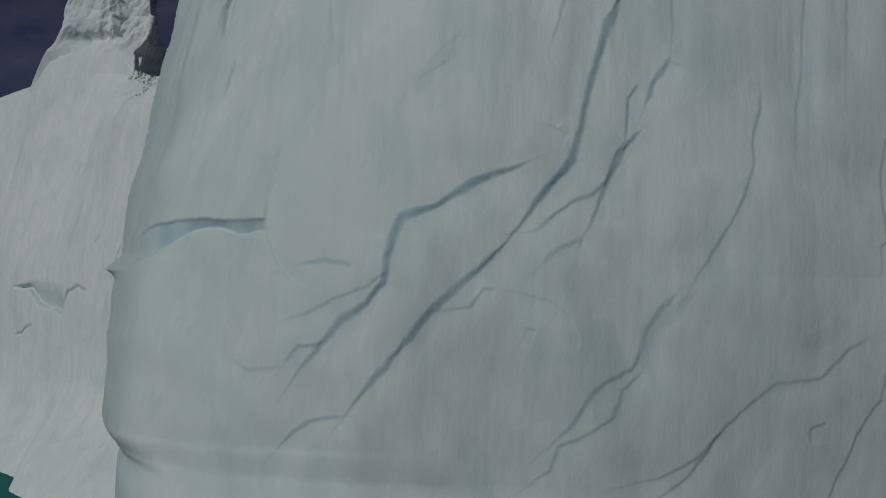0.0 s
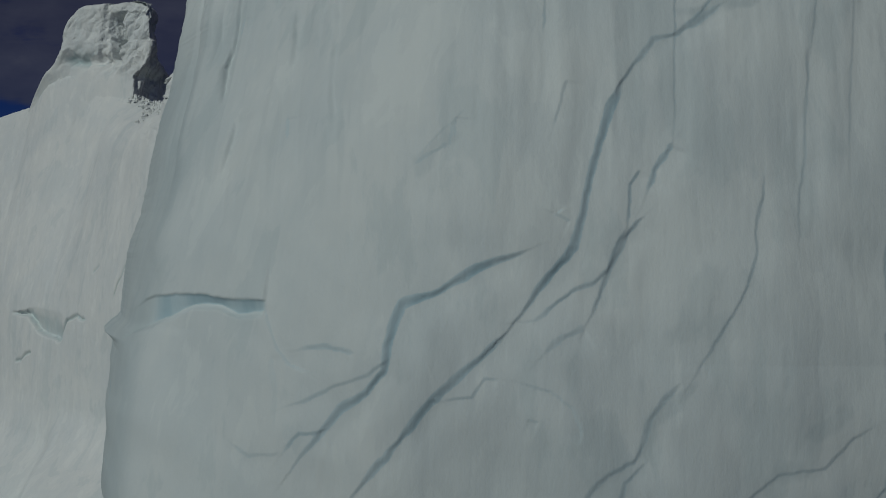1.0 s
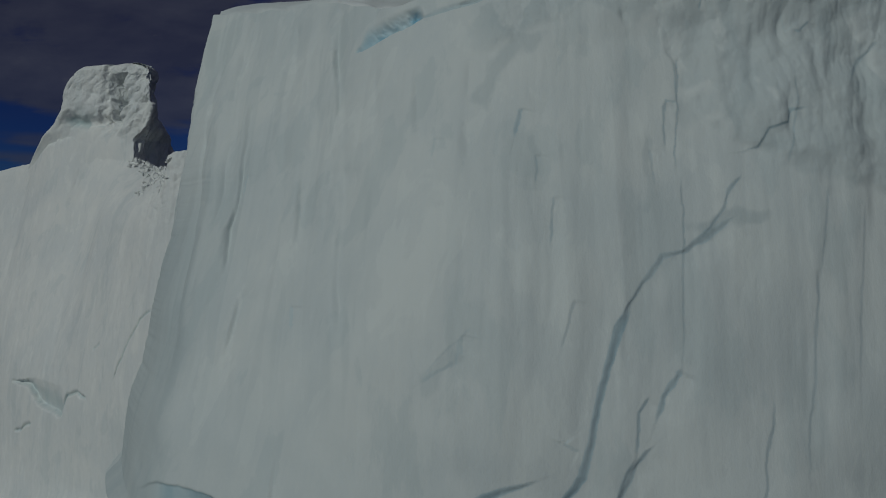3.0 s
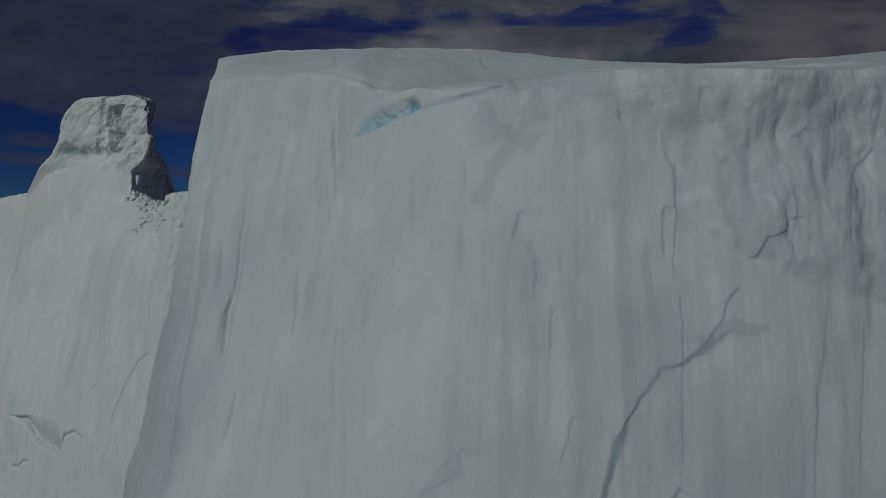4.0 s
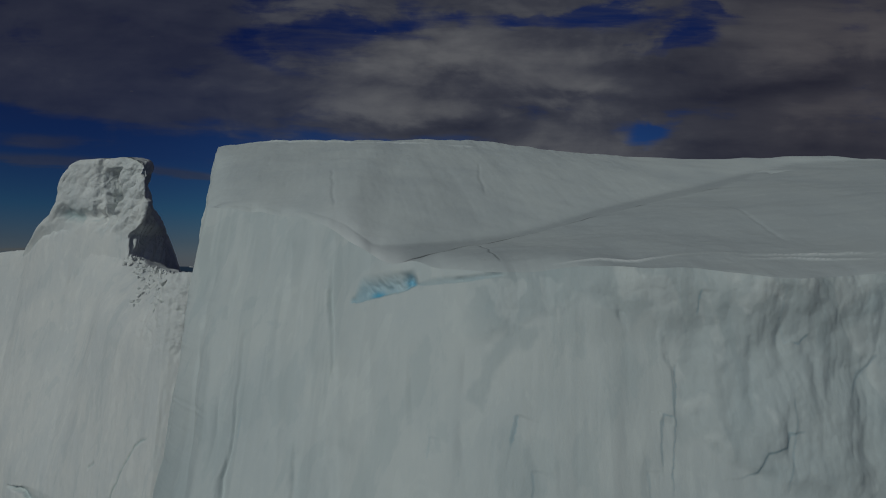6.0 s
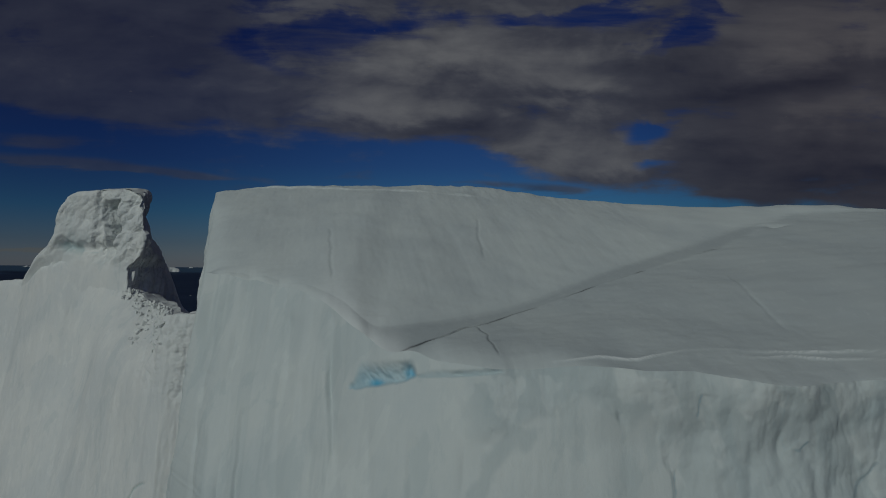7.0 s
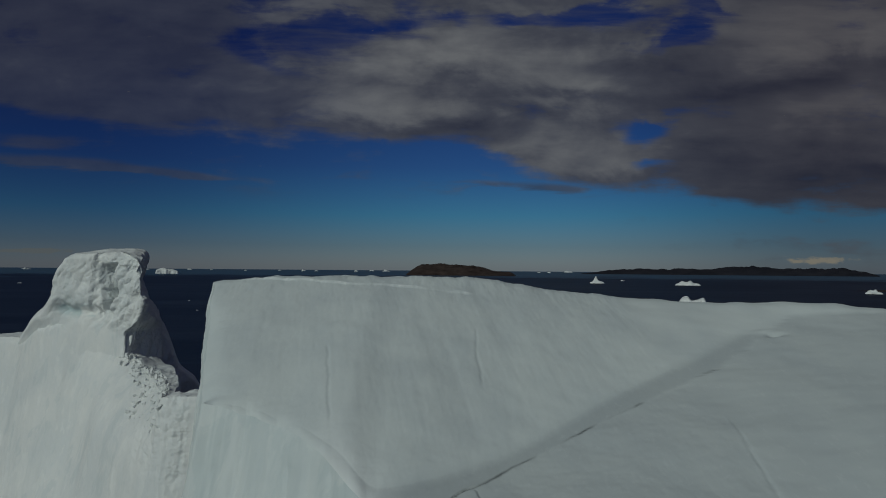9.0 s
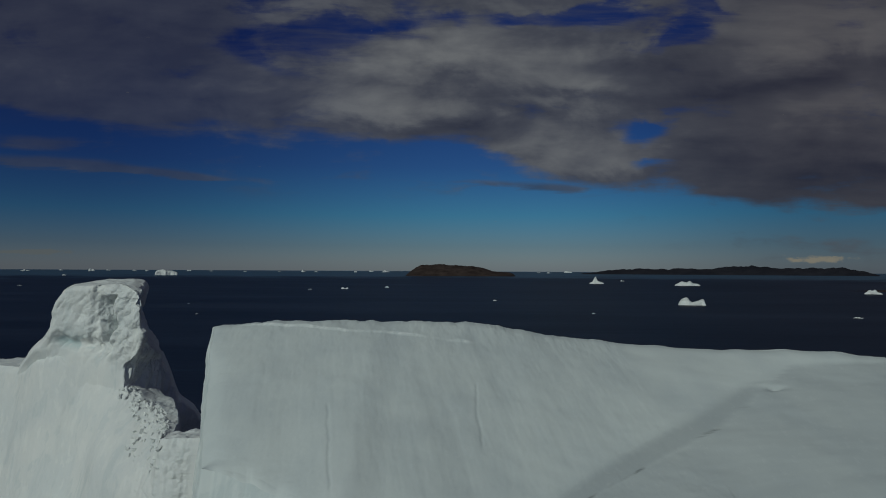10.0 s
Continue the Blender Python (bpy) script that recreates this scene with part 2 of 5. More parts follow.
def make_sea():
    m, n = material("sea_water")
    place = n.add("ShaderNodeTexCoord").outputs["Object"]
    chop = n.noise(n.scaled(place, 1.0, 0.6, 1), 0.35, 6.0, 0.6)
    swell = n.noise(n.scaled(place, 0.4, 1.0, 1), 0.03, 4.0, 0.5)
    drift = n.noise(n.scaled(place, 0.25, 1.0, 1), 0.006, 5.0, 0.55)
    relief = n.math("ADD", n.math("MULTIPLY", chop, 0.35), n.math("MULTIPLY", swell, 1.4))
    bumped = n.add("ShaderNodeBump", {"Strength": 0.35, "Distance": 1.0, "Height": relief})
    shallow = n.add("ShaderNodeAttribute", attribute_name="shallow").outputs["Fac"]
    body = n.mix(n.smooth(drift, 0.35, 0.7), (0.012, 0.019, 0.041, 1), (0.025, 0.035, 0.064, 1))
    # long lanes of ruffled water; the paler far band is haze put into the colour
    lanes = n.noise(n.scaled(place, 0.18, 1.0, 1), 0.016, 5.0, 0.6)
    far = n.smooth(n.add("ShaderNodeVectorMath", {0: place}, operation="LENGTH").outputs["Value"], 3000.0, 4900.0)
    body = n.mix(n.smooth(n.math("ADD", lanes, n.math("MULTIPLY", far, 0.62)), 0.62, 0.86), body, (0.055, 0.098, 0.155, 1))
    body = n.mix(shallow, body, (0.01, 0.16, 0.15, 1))
    shader = n.add("ShaderNodeBsdfPrincipled", {"Base Color": body, "Roughness": 0.45, "IOR": 1.33, "Specular IOR Level": 0.05, "Normal": bumped.outputs[0]})
    finish(n, shader)
    return m


def make_rock(name, low, high, scale):
    m, n = material(name)
    place = n.add("ShaderNodeTexCoord").outputs["Object"]
    a = n.noise(n.scaled(place, 1, 1, 2.5), scale, 7.0, 0.65)
    bumped = n.add("ShaderNodeBump", {"Strength": 0.8, "Distance": 3.0, "Height": a})
    shader = n.add("ShaderNodeBsdfPrincipled", {"Base Color": n.ramp(a, [(0.35, low), (0.65, high)]), "Roughness": 0.9, "Specular IOR Level": 0.1, "Normal": bumped.outputs[0]})
    finish(n, shader)
    return m


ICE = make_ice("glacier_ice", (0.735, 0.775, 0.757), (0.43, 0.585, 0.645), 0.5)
# paler, warmer copies of the ice: the sunlit berg's brightness put into the colour
ICE_LIT = make_ice("lit_ice", (0.83, 0.835, 0.81), (0.40, 0.52, 0.54), 0.8)
ICE_CRAG = make_ice("broken_ice", (0.83, 0.835, 0.81), (0.40, 0.52, 0.54), 0.8, crag=0.45)
FIRN = make_snow("firn", (0.70, 0.745, 0.733), 0.16)
SEA = make_sea()


# ---- shaping tools ----
def lattice(seed, n=512):
    return np.random.RandomState(seed).rand(n, n)


def value_noise(x, y, seed):
    """Smooth random field between -1 and 1, one knot per unit."""
    grid = lattice(seed)
    x, y = np.broadcast_arrays(np.asarray(x, float) + 1000.3, np.asarray(y, float) + 1000.7)
    xi, yi = np.floor(x).astype(int), np.floor(y).astype(int)
    fx, fy = x - xi, y - yi
    fx, fy = fx * fx * fx * (fx * (fx * 6 - 15) + 10), fy * fy * fy * (fy * (fy * 6 - 15) + 10)
    a, b = grid[xi % 512, yi % 512], grid[(xi + 1) % 512, yi % 512]
    c, d = grid[xi % 512, (yi + 1) % 512], grid[(xi + 1) % 512, (yi + 1) % 512]
    return 2 * ((a * (1 - fx) + b * fx) * (1 - fy) + (c * (1 - fx) + d * fx) * fy) - 1


def fbm(x, y, seed, octaves=4, gain=0.5):
    total, weight, norm = 0.0, 1.0, 0.0
    for k in range(octaves):
        total = total + weight * value_noise(x * 2**k + 17.1 * k, y * 2**k + 9.7 * k, seed + k)
        norm += weight
        weight *= gain
    return total / norm


def scoops(x, y, seed):
    """Scooped hollows that meet in sharp crests, about one per unit: spalled ice."""
    place, size = lattice(seed), lattice(seed + 1)
    x, y = np.broadcast_arrays(np.asarray(x, float) + 1000.3, np.asarray(y, float) + 1000.7)
    xi, yi = np.floor(x).astype(int), np.floor(y).astype(int)
    low = np.full(x.shape, 9.0)
    for i in (-1, 0, 1):
        for j in (-1, 0, 1):
            a, b = (xi + i) % 511, (yi + j) % 511
            dx, dy = x - xi - i - place[a, b], y - yi - j - place[b, a + 1]
            low = np.minimum(low, dx * dx + dy * dy + 0.9 * (size[a, b] - 0.5) * dx + 0.9 * (size[b, a + 1] - 0.5) * dy + 0.35 * size[a + 1, b])
    return np.clip(low, -0.2, 1.2) - 0.3


def table(x, xs, ys):
    """A gently rounded line through a few knots."""
    xs, ys = np.asarray(xs, float), np.asarray(ys, float)
    slope = np.gradient(ys, xs)
    steps = np.diff(ys) / np.diff(xs)
    slope[1:-1] = np.where(steps[:-1] * steps[1:] > 0, 2 * steps[:-1] * steps[1:] / (steps[:-1] + steps[1:] + 1e-12), 0)
    slope[0], slope[-1] = steps[0], steps[-1]
    xc = np.clip(x, xs[0], xs[-1])
    k = np.clip(np.searchsorted(xs, xc, side="right") - 1, 0, len(xs) - 2)
    w = xs[k + 1] - xs[k]
    t = (xc - xs[k]) / w
    return ((1 + 2 * t) * (1 - t) ** 2 * ys[k] + t * (1 - t) ** 2 * w * slope[k] + t * t * (3 - 2 * t) * ys[k + 1] + t * t * (t - 1) * w * slope[k + 1])


def step(a, b, x):
    t = np.clip((x - a) / (b - a), 0, 1)
    return t * t * (3 - 2 * t)


def along(x, y, line):
    """Signed distance to a polyline (positive on the left of its run) and the fraction of the way along it."""
    line = np.asarray(line, float)
    lengths = np.hypot(*np.diff(line, axis=0).T)
    total, run = lengths.sum(), 0.0
    best, side, way = np.full(x.shape, 1e9), np.zeros(x.shape), np.zeros(x.shape)
    for (ax, ay), (bx, by), length in zip(line[:-1], line[1:], lengths):
        dx, dy = (bx - ax) / length, (by - ay) / length
        t = np.clip((x - ax) * dx + (y - ay) * dy, 0, length)
        ex, ey = x - ax - t * dx, y - ay - t * dy
        d = np.hypot(ex, ey)
        near = d < best
        best = np.where(near, d, best)
        side = np.where(near, np.sign(dx * ey - dy * ex), side)
        way = np.where(near, (run + t) / total, way)
        run += length
    return best * side, way


def grid_faces(rows, cols, flip=False):
    k = np.arange(rows * cols).reshape(rows, cols)
    quads = np.stack([k[:-1, :-1], k[1:, :-1], k[1:, 1:], k[:-1, 1:]], -1).reshape(-1, 4)
    return quads[:, ::-1] if flip else quads


def mesh_of(name, verts, quads, marks=None):
    me = bpy.data.meshes.new(name)
    me.vertices.add(len(verts))
    me.vertices.foreach_set("co", np.ascontiguousarray(verts, dtype=np.float32).ravel())
    me.loops.add(quads.size)
    me.loops.foreach_set("vertex_index", np.ascontiguousarray(quads, dtype=np.int32).ravel())
    me.polygons.add(len(quads))
    me.polygons.foreach_set("loop_start", np.arange(0, quads.size, 4, dtype=np.int32))
    me.update(calc_edges=True)
    me.polygons.foreach_set("use_smooth", np.ones(len(quads), dtype=bool))
    for key, values in (marks or {}).items():
        me.attributes.new(key, "FLOAT", "POINT").data.foreach_set("value", np.ascontiguousarray(values, dtype=np.float32).ravel())
    me.validate()
    return me


def sheet_part(name, p, mat, parent=None, label="", flip=False, **marks):
    """One mesh from a grid of places."""
    ob = new(name, mesh_of(name, p.reshape(-1, 3), grid_faces(*p.shape[:2], flip), {k: m.reshape(-1) for k, m in marks.items()}))
    ob.data.materials.append(mat)
    if parent:
        ob.parent = parent
        ob.matrix_parent_inverse = Matrix.Translation(-parent.location)
    return tagged(ob, label) if label else ob


def empty_thing(name, place, label, category, group=""):
    ob = new(name)
    ob.empty_display_size = 0.5
    ob.location = place
    return tagged(ob, label, category, group)


# ---- the sea ----
def sea_level(r):
    """The far water lifts a little, so that its edge lies at eye height."""
    return 55.0 * np.clip((r - 1500.0) / 3450.0, 0, 1) ** 2


def build_sea():
    rings = np.r_[np.linspace(0, 140, 57), np.geomspace(145, 4940, 90)]
    turns = np.linspace(0, 2 * math.pi, 181)
    r, a = np.meshgrid(rings, turns, indexing="ij")
    x, y = r * np.sin(a), r * np.cos(a)
    p = np.stack([x, y, sea_level(r)], -1)
    shoal = np.exp(-((x + 42) / 14) ** 2 - ((y - 66) / 6) ** 2)
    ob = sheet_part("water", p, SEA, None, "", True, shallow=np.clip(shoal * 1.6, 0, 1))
    tagged(ob, "dark navy open sea with faint wind streaks", "sea", kind="structure")


build_sea()


# ---- the main iceberg ----
def face_y(x, h):
    """How far ahead the front of the great block stands, at a bearing x and height h over the first eye."""
    xc = x - 1.6 * np.log1p(np.exp(np.clip((x - 12.0) / 1.6, -30, 30)))
    hc = np.clip(h, -9.0, 40.0)
    a, b = xc / 10, hc / 10
    s = 0.3 * np.log1p(np.exp(-xc / 3.0))
    y = 25.098 - 4.006 * a + 3.354 * a**2 - 1.714 * b + 0.953 * b**2 + 4.908 * a * b - 3.625 * a**2 * b - 4.726 * s + 12.974 * s * b - 0.074 * b**3
    # right of the middle the lower face bellies out less
    y = y - 0.75 * step(6, 13, x) * (1 - step(-2, 10, h)) * (1 + 0.12 * np.clip(-h, 0, 9))
    # the brow leans out below the rim on the right
    y = y - step(20.5, 23.5, h) * table(x, [4, 7.5, 13, 16, 24], [0, 0.75, 0.85, 0.5, 0.3])
    return y + 0.03 * (x - xc)


FOLD_X = [-30, -13, -10, -6.1, -3.5, 1.8, 11.1, 17.8, 23.5, 28, 34, 60]
FOLD_Y = [48, 42.8, 41.0, 37.6, 35.2, 37.6, 44.2, 48.6, 52.4, 54.2, 54.3, 51]
FOLD_H = [28.5, 27.6, 27.2, 26.5, 25.0, 25.5, 28.2, 30.0, 31.6, 32.4, 32.8, 31.4]
CREST_X = [-30, -20, -8, -4, 2, 12.7, 24, 30, 36, 44, 60]
CREST_Y = [63.5, 63, 62.4, 62, 61.5, 60, 58.1, 56.6, 55.6, 54.6, 53]
CREST_H = [34.6, 35.2, 35.6, 35.65, 35.5, 34.2, 33.55, 33.68, 33.32, 32.7, 31.8]
# the crack that runs along the gully, and its side branch and far end
GULLY = [(-2.6, 31.7), (1.3, 35.2), (4.9, 37.9), (10.3, 41.4), (14.8, 44.1), (19.2, 46.9), (24.3, 51.6)]
BRANCH = [(1.3, 35.2), (1.85, 33.4), (2.0, 31.7), (2.15, 30.2)]
BEYOND = [(24.2, 51.8), (23.8, 47.3), (23.5, 42.2), (23.0, 38.5)]
RIDGE_A = [(4.2, 29.5), (4.8, 29.25), (6.3, 29.15), (7.9, 28.9), (8.9, 29.2), (10.0, 29.5), (12.0, 29.5), (13.5, 29.2), (16.2, 29.0), (22, 28.5)]
RIDGE_B = [(11.8, 28.9), (13.2, 28.75), (14.3, 28.85), (15.6, 28.45), (19.0, 28.0)]
RIDGE_C = [(-19.5, 61.8), (-17.3, 61.9), (-12.4, 60.9), (-8.6, 59.6), (-7.1, 59.5), (-4.2, 58.8), (0.6, 57.4), (3.0, 57.2)]
LINES = [[(2.3, 51.4), (2.2, 47.6), (2.4, 43.8)], [(-8.3, 48.7), (-6.9, 40.8), (-6.6, 39.0)], [(17.0, 44.0), (16.0, 37.0), (15.5, 31.0)]]


def top_base(x, y):
    """Height of the snow cap: a plateau that meets a steeper bank along a fold."""
    yf, hf = table(x, FOLD_X, FOLD_Y), table(x, FOLD_X, FOLD_H)
    yc, hc = table(x, CREST_X, CREST_Y), table(x, CREST_X, CREST_H)
    w = np.clip((y - yf) / np.maximum(yc - yf, 0.5), 0, 1.2)
    bank = hf + (hc - hf) * (1.22 * w - 0.22 * w * w)
    plain = hf - 0.25 * (yf - y)
    h = np.where(y > yf, bank, plain)
    # the plateau's front swells in the middle and falls away to the right
    swell = table(x, [-3, 0, 2, 4, 6, 8, 10, 12, 14, 16, 22, 50], [0, 0.35, 0.5, 0.5, 0.38, 0.18, 0.08, -0.08, -0.28, -0.42, -0.6, -0.6])
    h = h + swell * (1 - step(0, 9, y - 29.5)) - 0.10 * np.maximum(29.5 - y, 0) * step(8, 12, x)
    edge = np.clip((y - (yc - 1.6)) / 1.6, 0, 1)
    return h - 0.25 * edge**2


def top_h(x, y):
    """The cap with its gully, cracks, wind ridges and soft unevenness; also its marks for grey ice, crack shade and lit
    edges.
    """
    h = top_base(x, y)
    jx, jy = x + 0.13 * fbm(x * 0.9, y * 0.9, 41, 3), y + 0.13 * fbm(x * 0.9, y * 0.9, 47, 3)
    yf = table(x, FOLD_X, FOLD_Y)
    d, way = along(jx, jy, GULLY)
    reach = step(-4.5, -2.5, x) * (1 - step(22, 25, x))
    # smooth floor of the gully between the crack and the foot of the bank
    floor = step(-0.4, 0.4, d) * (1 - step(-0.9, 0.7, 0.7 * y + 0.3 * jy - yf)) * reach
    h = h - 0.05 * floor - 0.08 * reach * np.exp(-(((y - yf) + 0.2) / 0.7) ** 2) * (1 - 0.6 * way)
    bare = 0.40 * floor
    # a greyer tone on the plateau before the gully
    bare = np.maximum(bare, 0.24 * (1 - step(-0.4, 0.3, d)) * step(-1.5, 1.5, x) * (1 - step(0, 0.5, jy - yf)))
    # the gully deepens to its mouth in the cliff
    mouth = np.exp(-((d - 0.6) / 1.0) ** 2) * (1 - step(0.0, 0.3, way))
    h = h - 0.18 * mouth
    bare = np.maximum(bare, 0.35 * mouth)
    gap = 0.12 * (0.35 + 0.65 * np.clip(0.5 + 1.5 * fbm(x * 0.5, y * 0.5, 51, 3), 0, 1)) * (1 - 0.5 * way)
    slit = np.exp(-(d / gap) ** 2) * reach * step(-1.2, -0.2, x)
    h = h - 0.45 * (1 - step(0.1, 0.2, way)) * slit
    # most of the crack is not cut; its shade is put into the colour
    crack_shade = np.exp(-(d / np.maximum(gap, 0.13 * (1 - 0.4 * way))) ** 2) * reach * np.clip(0.55 + 1.6 * fbm(x * 0.5, y * 0.5, 53, 3) - 0.5 * step(0.25, 0.6, way), 0, 1)
    lit_edge = np.zeros(x.shape)
    # side cracks and lines are cut shallow and darkened in the colour
    for line, width, drop, mark in [(BRANCH, 0.05, 0.03, 0.6), (BEYOND, 0.14, 0.10, 0.25), *[(k, 0.12, 0.035, 0.16) for k in LINES]]:
        d, way = along(jx, jy, line)
        cut = np.exp(-(d / width) ** 2) * step(0, 0.1, way) * (1 - step(0.85, 1, way))
        h = h - drop * cut
        bare = np.maximum(bare, mark * cut)
        crack_shade = np.maximum(crack_shade, 0.4 * cut * (line is BRANCH))
    for line, rise, back in [(RIDGE_A, 0.085, 0.5), (RIDGE_B, 0.08, 0.4), (RIDGE_C, 0.14, 1.5)]:
        d, way = along(jx, jy, line)
        broken = np.clip(0.7 + 1.2 * fbm(x * 0.35, y * 0.1, 57, 3), 0.15, 1.2)
        ends = step(0, 0.08, way) * (1 - step(0.92, 1, way))
        h = h + rise * broken * step(-0.10, 0.05, d) * np.exp(-np.maximum(d, 0) / back) * ends
        # the sunlit ridge edges are put into the colour as a pale line
        lit_edge = np.maximum(lit_edge, 0.7 * broken * ends * step(-0.06, -0.01, d) * (1 - step(0.02, 0.06, d)))
    # a broken block at the head of the crack
    h = h + 0.12 * np.exp(-((x - 24.3) / 0.5) ** 2 - ((y - 51.9) / 0.35) ** 2) - 0.4 * np.exp(-((x - 24.7) / 0.4) ** 2 - ((y - 51.2) / 0.35) ** 2)
    bank = step(0, 4, y - yf)
    h = h + (1 - 0.75 * floor) * 0.13 * fbm(x * 0.22, y * 0.22, 31, 3) + bank * 0.05 * fbm(x * 0.55 + 0.1 * y, y * 0.07, 35, 4)
    h = h + (1 - bank) * (1 - floor) * 0.03 * fbm(x * 0.7, y * 1.3, 39, 4) + 0.012 * fbm(x * 2.0, y * 1.2, 43, 3)
    return h, bare, crack_shade, np.clip(lit_edge, 0, 1)


